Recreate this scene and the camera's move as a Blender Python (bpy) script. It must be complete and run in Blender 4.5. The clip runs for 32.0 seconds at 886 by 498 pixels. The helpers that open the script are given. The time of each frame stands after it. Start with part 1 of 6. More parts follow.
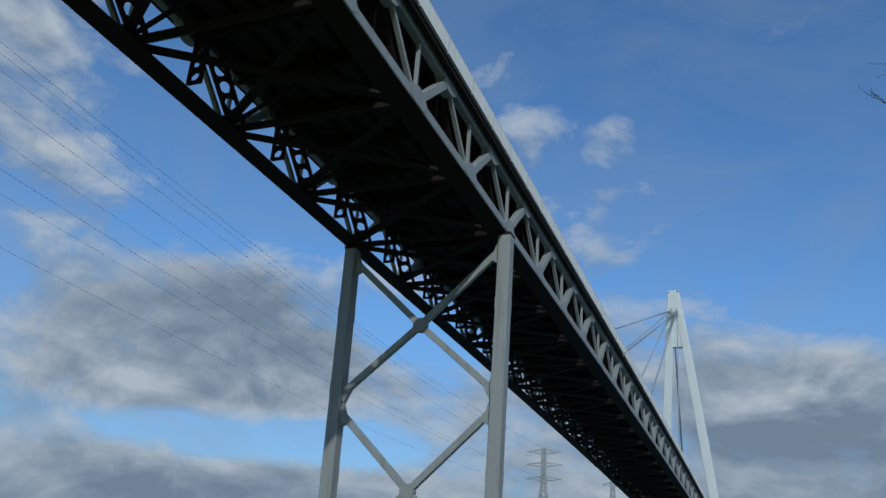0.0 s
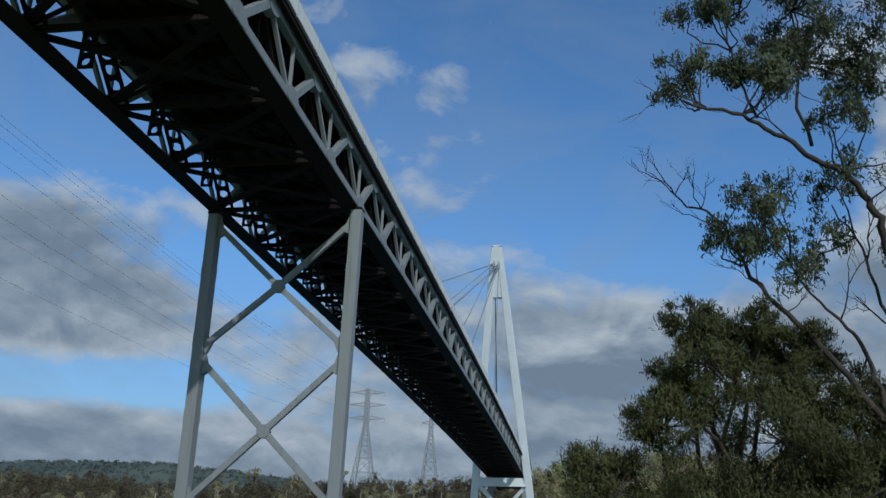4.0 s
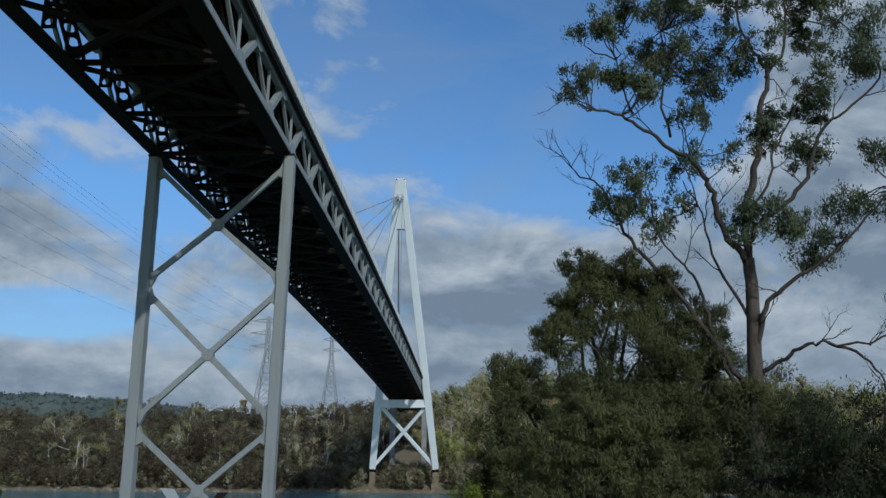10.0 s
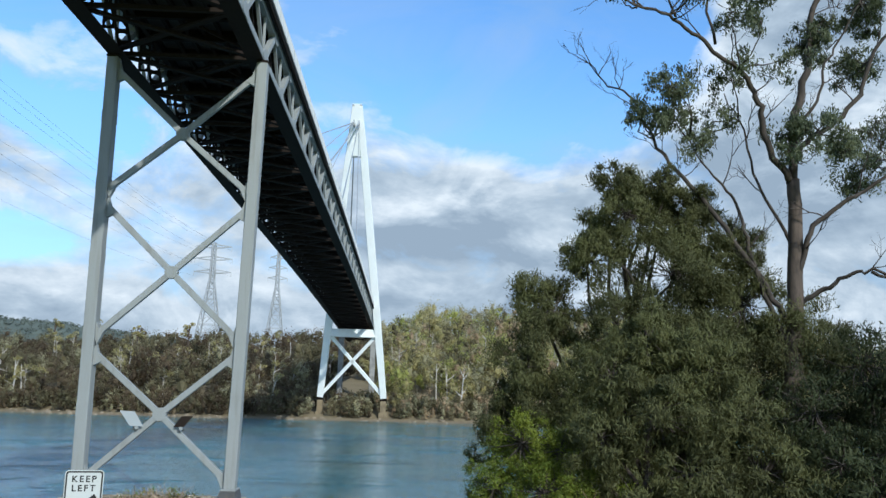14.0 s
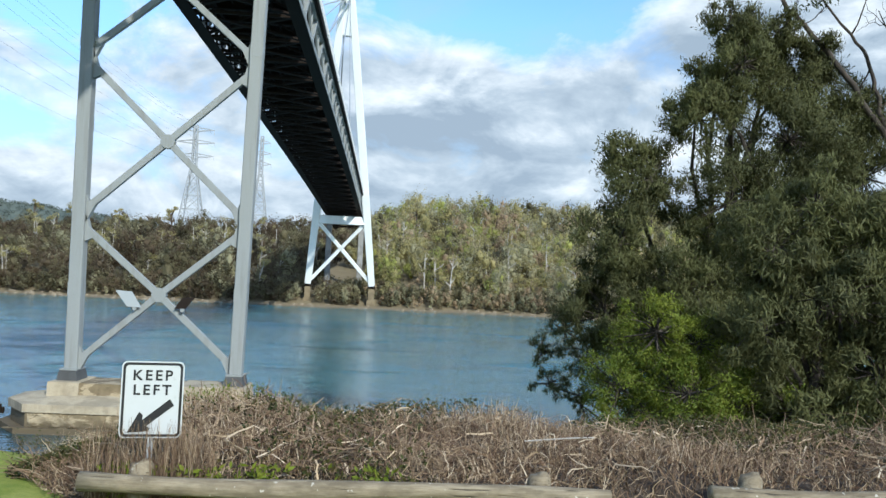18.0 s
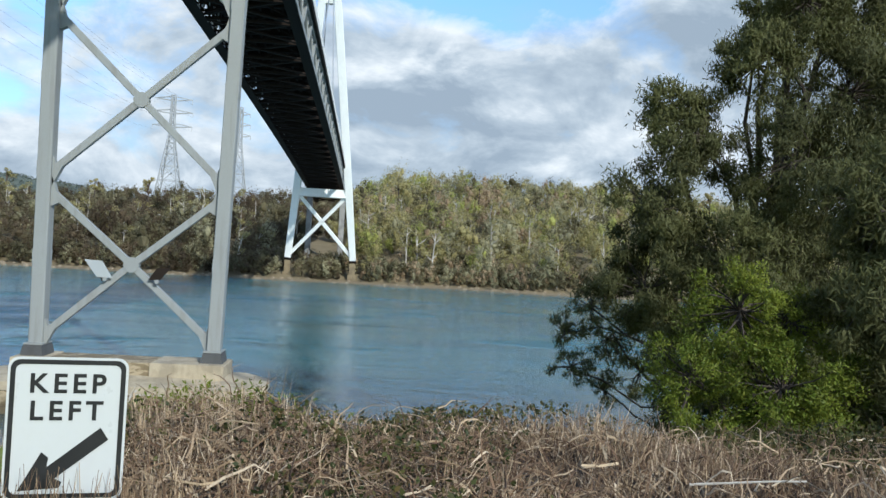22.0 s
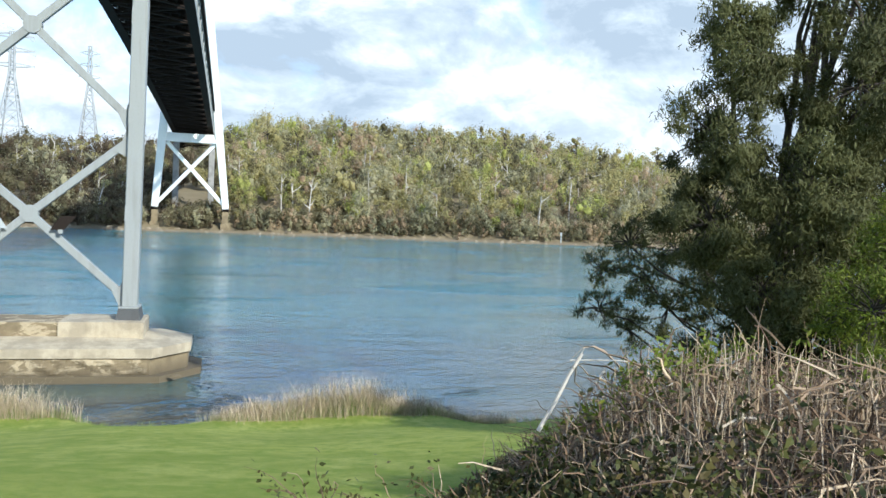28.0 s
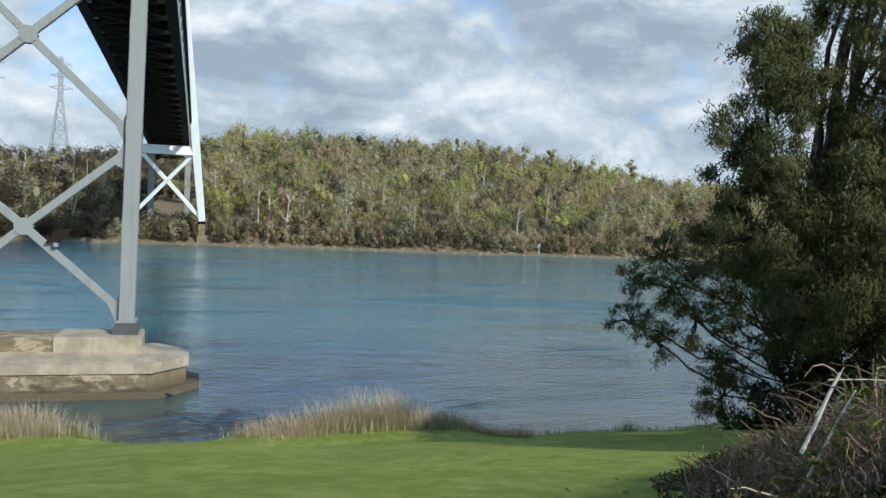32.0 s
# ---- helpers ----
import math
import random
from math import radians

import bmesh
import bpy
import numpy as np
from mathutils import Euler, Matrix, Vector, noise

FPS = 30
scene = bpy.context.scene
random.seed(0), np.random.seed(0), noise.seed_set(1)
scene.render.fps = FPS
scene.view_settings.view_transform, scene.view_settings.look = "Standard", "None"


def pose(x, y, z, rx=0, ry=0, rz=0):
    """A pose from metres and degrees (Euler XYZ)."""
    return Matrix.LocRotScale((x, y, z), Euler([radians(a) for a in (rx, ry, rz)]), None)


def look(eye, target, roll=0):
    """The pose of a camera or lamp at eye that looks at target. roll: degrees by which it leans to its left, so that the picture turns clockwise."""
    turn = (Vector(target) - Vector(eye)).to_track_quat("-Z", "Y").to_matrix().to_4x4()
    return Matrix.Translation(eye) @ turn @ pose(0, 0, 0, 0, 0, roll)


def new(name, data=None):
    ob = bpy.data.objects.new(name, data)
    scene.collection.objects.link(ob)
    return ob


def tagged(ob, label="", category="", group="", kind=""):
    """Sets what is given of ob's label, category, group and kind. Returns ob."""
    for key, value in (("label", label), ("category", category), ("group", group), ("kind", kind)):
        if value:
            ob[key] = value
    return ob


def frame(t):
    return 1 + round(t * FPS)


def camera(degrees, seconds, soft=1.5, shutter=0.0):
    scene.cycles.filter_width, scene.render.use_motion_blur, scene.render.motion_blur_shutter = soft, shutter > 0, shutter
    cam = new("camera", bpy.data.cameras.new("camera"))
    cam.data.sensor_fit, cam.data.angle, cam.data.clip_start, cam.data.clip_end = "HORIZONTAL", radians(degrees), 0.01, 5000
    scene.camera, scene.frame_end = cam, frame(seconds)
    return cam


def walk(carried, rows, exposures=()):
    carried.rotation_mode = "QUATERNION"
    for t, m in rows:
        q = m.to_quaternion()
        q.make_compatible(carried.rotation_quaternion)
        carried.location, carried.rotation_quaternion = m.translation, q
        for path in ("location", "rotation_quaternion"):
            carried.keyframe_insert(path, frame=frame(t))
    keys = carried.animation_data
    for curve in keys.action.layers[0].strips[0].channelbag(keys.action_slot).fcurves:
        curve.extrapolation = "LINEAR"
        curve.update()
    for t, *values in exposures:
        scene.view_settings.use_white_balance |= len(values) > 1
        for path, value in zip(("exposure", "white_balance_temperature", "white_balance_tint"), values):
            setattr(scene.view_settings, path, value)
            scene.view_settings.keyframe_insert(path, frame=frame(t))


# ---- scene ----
cam = camera(56.8, 32.0)
PATH = [
    (0, (21.37, -49.00, 14.26), (14.338, -31.881, 21.843), 4.00),
    (0.5, (21.42, -49.50, 14.20), (14.917, -32.185, 21.814), 2.75),
    (1, (21.47, -50.00, 14.15), (16.532, -32.175, 21.755), 1.21),
    (1.5, (21.53, -50.60, 14.08), (16.939, -32.634, 21.571), -0.11),
    (2, (21.60, -51.30, 14.00), (17.163, -33.293, 21.486), 1.60),
    (2.5, (21.68, -52.10, 13.91), (18.055, -33.698, 20.850), 2.91),
    (3, (21.77, -53.00, 13.80), (19.157, -34.410, 20.701), 0.75),
    (3.5, (21.89, -54.20, 13.66), (19.012, -35.587, 20.393), 1.94),
    (5.5, (23.25, -67.78, 12.07), (19.476, -49.047, 17.969), 0.31),
    (6, (23.25, -67.80, 12.09), (19.418, -49.089, 18.036), 0.53),
    (6.5, (23.21, -67.76, 12.10), (19.280, -49.016, 17.866), 0.71),
    (7, (23.12, -67.61, 12.08), (19.110, -48.788, 17.542), -0.16),
    (7.5, (22.93, -67.34, 12.07), (18.695, -48.547, 17.442), 0.82),
    (8, (22.64, -67.03, 12.07), (18.204, -48.302, 17.496), 0.16),
    (8.5, (22.28, -66.73, 12.05), (20.325, -47.812, 18.228), 0.64),
    (9, (21.89, -66.43, 11.99), (20.702, -47.371, 17.950), 1.20),
    (9.5, (21.51, -66.09, 11.92), (20.654, -46.789, 17.086), -1.69),
    (10, (21.15, -65.74, 11.87), (20.509, -46.348, 16.725), 0.30),
    (10.5, (20.81, -65.39, 11.84), (19.750, -46.028, 16.745), 2.11),
    (11, (20.48, -65.03, 11.81), (20.477, -45.539, 16.289), 0.98),
    (11.5, (20.15, -64.65, 11.78), (19.679, -45.039, 15.691), 0.46),
    (12, (19.78, -64.24, 11.75), (19.291, -44.615, 15.556), 0.33),
    (12.5, (19.41, -63.82, 11.72), (19.517, -44.173, 15.446), 0.58),
    (13, (19.03, -63.38, 11.69), (19.018, -43.722, 15.350), 0.92),
    (13.5, (18.66, -62.93, 11.65), (19.093, -43.231, 15.072), 0.72),
    (14, (18.30, -62.48, 11.61), (19.014, -42.766, 14.906), 1.58),
    (14.5, (17.95, -62.03, 11.57), (18.829, -42.262, 14.509), 2.41),
    (15, (17.62, -61.53, 11.54), (18.827, -41.707, 13.889), 1.39),
    (15.5, (17.30, -60.95, 11.50), (18.063, -41.027, 13.045), 2.12),
    (17.5, (15.91, -57.98, 11.17), (17.528, -38.074, 12.148), 1.94),
    (18, (15.67, -57.45, 11.13), (16.943, -37.501, 11.815), 2.72),
    (18.5, (15.46, -56.97, 11.09), (17.281, -37.080, 12.139), 0.25),
    (19, (15.31, -56.54, 11.06), (16.542, -36.617, 12.249), 1.26),
    (19.5, (15.23, -56.16, 11.04), (15.436, -36.197, 12.275), 1.23),
    (20, (15.19, -55.78, 11.01), (16.390, -35.838, 11.835), 1.02),
    (20.5, (15.19, -55.40, 10.97), (16.625, -35.460, 11.323), 3.66),
    (21, (15.17, -54.99, 10.93), (16.540, -35.034, 11.118), 3.04),
    (21.5, (15.10, -54.50, 10.89), (17.257, -34.620, 10.519), 2.20),
    (22, (14.99, -53.97, 10.85), (16.792, -34.051, 10.976), 3.40),
    (22.5, (14.86, -53.51, 10.83), (17.986, -33.836, 12.550), 2.29),
    (23, (14.69, -53.25, 10.82), (19.129, -34.065, 14.303), 1.52),
    (23.5, (14.43, -53.15, 10.84), (18.743, -33.954, 14.436), 1.54),
    (24, (14.07, -53.08, 10.83), (19.530, -34.030, 13.563), 2.67),
    (24.5, (13.69, -52.99, 10.74), (19.239, -34.099, 14.259), 3.06),
    (26.5, (11.63, -51.37, 10.47), (17.240, -32.188, 11.337), 1.74),
    (27, (11.38, -51.20, 10.40), (16.492, -31.869, 10.284), 2.13),
    (27.5, (11.12, -51.05, 10.35), (16.008, -31.667, 9.821), 2.37),
    (28, (10.86, -50.94, 10.31), (15.967, -31.624, 9.313), 2.54),
    (28.5, (10.64, -50.87, 10.27), (15.888, -31.602, 9.089), 2.10),
    (29, (10.48, -50.84, 10.22), (15.868, -31.628, 8.915), -0.05),
    (29.5, (10.35, -50.84, 10.18), (15.893, -31.674, 8.713), 2.24),
    (30, (10.23, -50.80, 10.14), (15.260, -31.459, 9.385), 6.63),
    (30.5, (10.07, -50.73, 10.13), (14.586, -31.295, 8.735), 4.41),
    (31, (9.87, -50.62, 10.14), (13.985, -31.096, 8.722), 4.87),
    (31.5, (9.61, -50.47, 10.18), (14.020, -30.984, 9.308), 3.61),
    (32, (9.31, -50.31, 10.26), (15.037, -31.160, 9.576), 2.44),
]
EXPOSURES = [(0, -0.83, 5700, 4), (9, -0.9, 5700, 4), (11, -0.5, 5800, 4), (13, 0.0, 5900, 4), (14, 0.15, 5950, 4), (15, 0.25, 6000, 4), (18, 0.4, 6100, 4), (19, 0.35, 6000, 4), (20, 0.05, 5900, 4), (21, 0.2, 6100, 5), (22, 0.25, 6200, 5), (23, 0.0, 6100, 5), (24.5, 0.0, 6100, 5), (26.8, 0.85, 6200, 5), (29, 0.84, 6250, 5), (31, 0.4, 6250, 5), (32, 0.2, 6250, 5)]
walk(cam, [(t, look(e, g, r)) for t, e, g, r in PATH], EXPOSURES)

# ---------------------------------------------------------------- light
SUN = Vector((0.40, -0.76, 0.50)).normalized()
sun_data = bpy.data.lights.new("sun", "SUN")
sun_data.energy, sun_data.angle, sun_data.color = 3.7, radians(0.8), (1.0, 0.95, 0.87)
sun = new("sun", sun_data)
sun.matrix_world = look(SUN * 200, (0, 0, 0))


def math_node(nt, op, a, b=None, c=None):
    n = nt.nodes.new("ShaderNodeMath")
    n.operation = op
    for i, v in enumerate((a, b, c)):
        if v is None:
            continue
        if isinstance(v, (int, float)):
            n.inputs[i].default_value = v
        else:
            nt.links.new(v, n.inputs[i])
    return n.outputs[0]


def ramp(nt, fac, stops, smooth=False):
    n = nt.nodes.new("ShaderNodeValToRGB")
    n.color_ramp.interpolation = "EASE" if smooth else "LINEAR"
    el = n.color_ramp.elements
    while len(el) < len(stops):
        el.new(0.5)
    for e, (p, c) in zip(el, stops):
        e.position = p
        e.color = (c, c, c, 1) if isinstance(c, (int, float)) else (*c, 1)
    nt.links.new(fac, n.inputs[0])
    return n.outputs[0]


def mixc(nt, fac, a, b, mode="MIX"):
    n = nt.nodes.new("ShaderNodeMix")
    n.data_type, n.blend_type = "RGBA", mode
    for sock, v in ((n.inputs[0], fac), (n.inputs[6], a), (n.inputs[7], b)):
        if isinstance(v, (int, float)):
            sock.default_value = v
        elif isinstance(v, (tuple, list)):
            sock.default_value = (*v, 1)
        else:
            nt.links.new(v, sock)
    return n.outputs[2]


def noise_node(nt, vec, scale, detail=4.0, rough=0.55, distort=0.0):
    n = nt.nodes.new("ShaderNodeTexNoise")
    n.inputs["Scale"].default_value = scale
    n.inputs["Detail"].default_value = detail
    n.inputs["Roughness"].default_value = rough
    n.inputs["Distortion"].default_value = distort
    if vec is not None:
        nt.links.new(vec, n.inputs["Vector"])
    return n.outputs[0]


world = bpy.data.worlds.new("world")
scene.world = world
world.use_nodes = True
wt = world.node_tree
wt.nodes.clear()
sky = wt.nodes.new("ShaderNodeTexSky")
sky.sky_type, sky.sun_disc = "NISHITA", False
sky.sun_elevation = math.asin(SUN.z)
sky.sun_rotation = math.atan2(SUN.x, SUN.y)
sky.air_density, sky.dust_density, sky.ozone_density = 1.0, 0.6, 2.5
coord = wt.nodes.new("ShaderNodeTexCoord").outputs["Generated"]
sep = wt.nodes.new("ShaderNodeSeparateXYZ")
wt.links.new(coord, sep.inputs[0])
up = math_node(wt, "MAXIMUM", sep.outputs[2], 0.0)


def sky_place(lift, stretch):
    """Directions, squeezed upwards so that clouds lie flat, and raised a little."""
    c = wt.nodes.new("ShaderNodeCombineXYZ")
    wt.links.new(sep.outputs[0], c.inputs[0])
    wt.links.new(sep.outputs[1], c.inputs[1])
    wt.links.new(math_node(wt, "MULTIPLY", math_node(wt, "ADD", sep.outputs[2], lift), stretch), c.inputs[2])
    return c.outputs[0]


heap = noise_node(wt, sky_place(0.0, 2.0), 3.4, 9.0, 0.54, 0.25)
above = noise_node(wt, sky_place(0.035, 2.0), 3.4, 9.0, 0.54, 0.25)
tuft = noise_node(wt, sky_place(0.0, 1.7), 8.0, 8.0, 0.60, 0.4)
tuft_above = noise_node(wt, sky_place(0.02, 1.7), 8.0, 8.0, 0.60, 0.4)
wisp = noise_node(wt, sky_place(0.3, 2.6), 3.0, 8.0, 0.62, 0.8)
cover = ramp(wt, up, [(0.0, 0.32), (0.09, 0.26), (0.14, 0.10), (0.27, 0.05), (0.38, -0.05), (1.0, -0.06)])
azimuth = math_node(wt, "DEGREES", math_node(wt, "ARCTAN2", sep.outputs[0], sep.outputs[1]))
height = math_node(wt, "DEGREES", math_node(wt, "ARCSINE", sep.outputs[2]))


def bank_of_cloud(a, e, wide, tall, amount):
    """A soft oval change of cloud cover about one direction, in degrees."""
    x = math_node(wt, "DIVIDE", math_node(wt, "SUBTRACT", azimuth, a), wide)
    y = math_node(wt, "DIVIDE", math_node(wt, "SUBTRACT", height, e), tall)
    r = math_node(wt, "ADD", math_node(wt, "MULTIPLY", x, x), math_node(wt, "MULTIPLY", y, y))
    n = wt.nodes.new("ShaderNodeMapRange")
    n.interpolation_type = "SMOOTHSTEP"
    n.inputs["From Min"].default_value, n.inputs["From Max"].default_value = 1.0, 0.0
    n.inputs["To Min"].default_value, n.inputs["To Max"].default_value = 0.0, amount
    wt.links.new(r, n.inputs["Value"])
    return n.outputs[0]


BANKS = (
    (-39, 14.2, 16, 6.5, 0.25), (-31, 12.8, 9, 4, 0.14), (-36, 26, 15, 8, -0.20), (-31, 34, 16, 14, -0.20), (-23, 17, 7, 5, -0.12),
    (-37, 8.3, 11, 2.6, -0.27), (-28, 8.4, 7, 2.2, -0.24), (-17, 10, 3, 2, -0.10), (8, 8.5, 19, 8, 0.15), (0, 13.5, 9, 5, 0.10),
    (20, 13.5, 12, 7, 0.14), (27.8, 20.8, 11, 11, 0.26), (33, 14, 14, 12, 0.16), (10, 23.5, 13, 11, -0.24), (0, 27, 17, 14, -0.18),
    (15.4, 20.5, 7, 6, -0.14), (-9.2, 30.1, 3.4, 2.4, 0.16), (-3.4, 30.1, 3.6, 2.4, 0.14), (-5.1, 33.2, 3, 2.6, 0.15), (-14, 11, 8, 6, 0.13))
for bank in BANKS:
    cover = math_node(wt, "ADD", cover, bank_of_cloud(*bank))
body = math_node(wt, "ADD", heap, math_node(wt, "MULTIPLY", math_node(wt, "SUBTRACT", tuft, 0.5), 0.72))
thick = math_node(wt, "ADD", body, cover)
cloud = ramp(wt, thick, [(0.47, 0.0), (0.57, 0.55), (0.70, 1.0)])
rim = ramp(wt, thick, [(0.58, 1.0), (0.90, 0.0)], True)
slope = math_node(wt, "MULTIPLY", math_node(wt, "SUBTRACT", heap, above), 3.1)
puffs = math_node(wt, "MULTIPLY", math_node(wt, "SUBTRACT", tuft, tuft_above), 1.9)
lit = math_node(wt, "ADD", math_node(wt, "ADD", slope, puffs), math_node(wt, "ADD", math_node(wt, "MULTIPLY", tuft, 0.72), math_node(wt, "MULTIPLY_ADD", rim, 0.38, -0.08)))
shade = ramp(wt, lit, [(0.08, (3.2, 3.85, 4.75)), (0.42, (4.5, 5.15, 6.0)), (0.66, (6.0, 6.5, 7.2)), (0.98, (7.9, 8.15, 8.6))])
tint = mixc(wt, 1.0, sky.outputs[0], ramp(wt, up, [(0.0, (1.05, 1.30, 1.62)), (0.30, (1.54, 1.93, 2.25))]), "MULTIPLY")
veil = math_node(wt, "ADD", ramp(wt, wisp, [(0.42, 0.0), (0.70, 0.32)]), ramp(wt, up, [(0.05, 0.42), (0.36, 0.0)]))
colour = mixc(wt, cloud, mixc(wt, veil, tint, (4.3, 5.2, 6.4)), shade)
bg = wt.nodes.new("ShaderNodeBackground")
bg.inputs["Strength"].default_value = 0.10
wt.links.new(colour, bg.inputs["Color"])
out = wt.nodes.new("ShaderNodeOutputWorld")
wt.links.new(bg.outputs[0], out.inputs[0])


# ---------------------------------------------------------------- materials
def material(name, rough=0.6, metal=0.0):
    m = bpy.data.materials.new(name)
    m.use_nodes = True
    nt = m.node_tree
    b = nt.nodes["Principled BSDF"]
    b.inputs["Roughness"].default_value = rough
    b.inputs["Metallic"].default_value = metal
    return m, nt, b


def place(nt, scale=(1, 1, 1), kind="Object"):
    tc = nt.nodes.new("ShaderNodeTexCoord")
    mp = nt.nodes.new("ShaderNodeMapping")
    mp.inputs["Scale"].default_value = scale
    nt.links.new(tc.outputs[kind], mp.inputs[0])
    return mp.outputs[0]


def world_place(nt, scale=(1, 1, 1)):
    g = nt.nodes.new("ShaderNodeNewGeometry")
    mp = nt.nodes.new("ShaderNodeMapping")
    mp.inputs["Scale"].default_value = scale
    nt.links.new(g.outputs["Position"], mp.inputs[0])
    return mp.outputs[0]


def bump(nt, b, height, strength=0.3, distance=0.02):
    n = nt.nodes.new("ShaderNodeBump")
    n.inputs["Strength"].default_value = strength
    n.inputs["Distance"].default_value = distance
    nt.links.new(height, n.inputs["Height"])
    nt.links.new(n.outputs[0], b.inputs["Normal"])


def painted(name, base, dirt, rough, grain=3.0, streak=True, amount=0.5, gloss=0.5):
    """Weathered paint: broad fading, streaks that run down, a fine grain."""
    m, nt, b = material(name, rough)
    b.inputs["Specular IOR Level"].default_value = gloss
    wide = noise_node(nt, world_place(nt), 0.25, 5)
    run = noise_node(nt, world_place(nt, (1.6, 1.6, 0.12)), 1.5, 5, 0.6)
    fine = noise_node(nt, world_place(nt), grain * 4, 4)
    c = mixc(nt, ramp(nt, wide, [(0.35, 0.0), (0.7, 0.45)]), base, tuple(v * 0.86 for v in base))
    if streak:
        c = mixc(nt, ramp(nt, run, [(0.5, 0.0), (0.78, amount)]), c, dirt)
    c = mixc(nt, ramp(nt, fine, [(0.55, 0.0), (0.85, 0.25)]), c, dirt)
    nt.links.new(c, b.inputs["Base Color"])
    nt.links.new(ramp(nt, fine, [(0.3, rough - 0.08), (0.8, rough + 0.12)]), b.inputs["Roughness"])
    bump(nt, b, fine, 0.08, 0.01)
    return m


STEEL = painted("grey_steel_paint", (0.262, 0.278, 0.272), (0.14, 0.122, 0.104), 0.6)
# Near-black: dark fittings, and shade beneath the deck put into the steel colour.
STEEL_DARK_AND_SHADE = painted("dark_and_shade_steel", (0.021, 0.0155, 0.0125), (0.012, 0.009, 0.0075), 0.85, gloss=0.12)
TOWER = painted("white_steel_paint", (0.80, 0.82, 0.80), (0.55, 0.53, 0.47), 0.38, amount=0.25)
PARAPET = painted("pale_parapet", (0.80, 0.78, 0.72), (0.55, 0.52, 0.46), 0.6)
# Concrete darkened far below its own tone for the shade under the deck.
SLAB = painted("shaded_deck_concrete", (0.035, 0.032, 0.030), (0.02, 0.018, 0.016), 0.85)
GALV = painted("galvanised_steel", (0.42, 0.44, 0.45), (0.25, 0.24, 0.23), 0.45)
CABLE = painted("cable_steel", (0.30, 0.32, 0.34), (0.16, 0.15, 0.15), 0.5, streak=False)
WIRE = painted("weathered_wire", (0.16, 0.17, 0.18), (0.10, 0.10, 0.10), 0.6, streak=False)
PYLON = painted("pylon_steel", (0.34, 0.36, 0.37), (0.22, 0.22, 0.22), 0.55, streak=False)
SHOE = painted("shoe_steel", (0.075, 0.078, 0.08), (0.04, 0.036, 0.033), 0.6)
SIGN_WHITE = painted("sign_white", (0.51, 0.525, 0.53), (0.44, 0.44, 0.43), 0.35, amount=0.15)
SIGN_BLACK = painted("sign_black", (0.012, 0.012, 0.014), (0.03, 0.03, 0.03), 0.45, streak=False)
NAV_WHITE = painted("marker_white", (0.36, 0.39, 0.40), (0.45, 0.44, 0.42), 0.5)


def concrete(name, base, stain, low=None, blotch=None):
    m, nt, b = material(name, 0.88)
    wide = noise_node(nt, world_place(nt), 0.6, 6, 0.6)
    run = noise_node(nt, world_place(nt, (1.2, 1.2, 0.2)), 2.2, 5, 0.6)
    fine = noise_node(nt, world_place(nt), 14, 6, 0.65)
    c = mixc(nt, ramp(nt, wide, [(0.45, 0.0), (0.56, 0.8)]), base, tuple(v * 0.66 for v in base))
    c = mixc(nt, ramp(nt, run, [(0.48, 0.0), (0.70, 0.35)]), c, stain)
    if blotch:
        spots = noise_node(nt, world_place(nt, (0.7, 0.7, 1.6)), 1.1, 6, 0.62, 0.5)
        c = mixc(nt, ramp(nt, spots, [(0.50, 0.0), (0.55, 1.0)]), c, blotch)
    if low:
        g = nt.nodes.new("ShaderNodeSeparateXYZ")
        nt.links.new(world_place(nt), g.inputs[0])
        z = math_node(nt, "ADD", g.outputs[2], math_node(nt, "MULTIPLY", math_node(nt, "SUBTRACT", wide, 0.5), 1.6))
        c = mixc(nt, ramp(nt, z, [(0.35, 0.9), (0.95, 0.0)]), c, low)
    c = mixc(nt, ramp(nt, fine, [(0.4, 0.0), (0.9, 0.35)]), c, stain)
    nt.links.new(c, b.inputs["Base Color"])
    bump(nt, b, math_node(nt, "ADD", fine, wide), 0.5, 0.05)
    return m


CONCRETE = concrete("pier_concrete", (0.430, 0.368, 0.265), (0.205, 0.165, 0.105))
WORN = concrete("worn_concrete", (0.212, 0.164, 0.096), (0.115, 0.088, 0.052), (0.078, 0.061, 0.036), (0.380, 0.312, 0.204))
COLUMN = concrete("column_concrete", (0.27, 0.265, 0.25), (0.17, 0.16, 0.14))
WET_STONE = concrete("tidal_stone", (0.208, 0.162, 0.095), (0.125, 0.098, 0.060), (0.094, 0.073, 0.043))


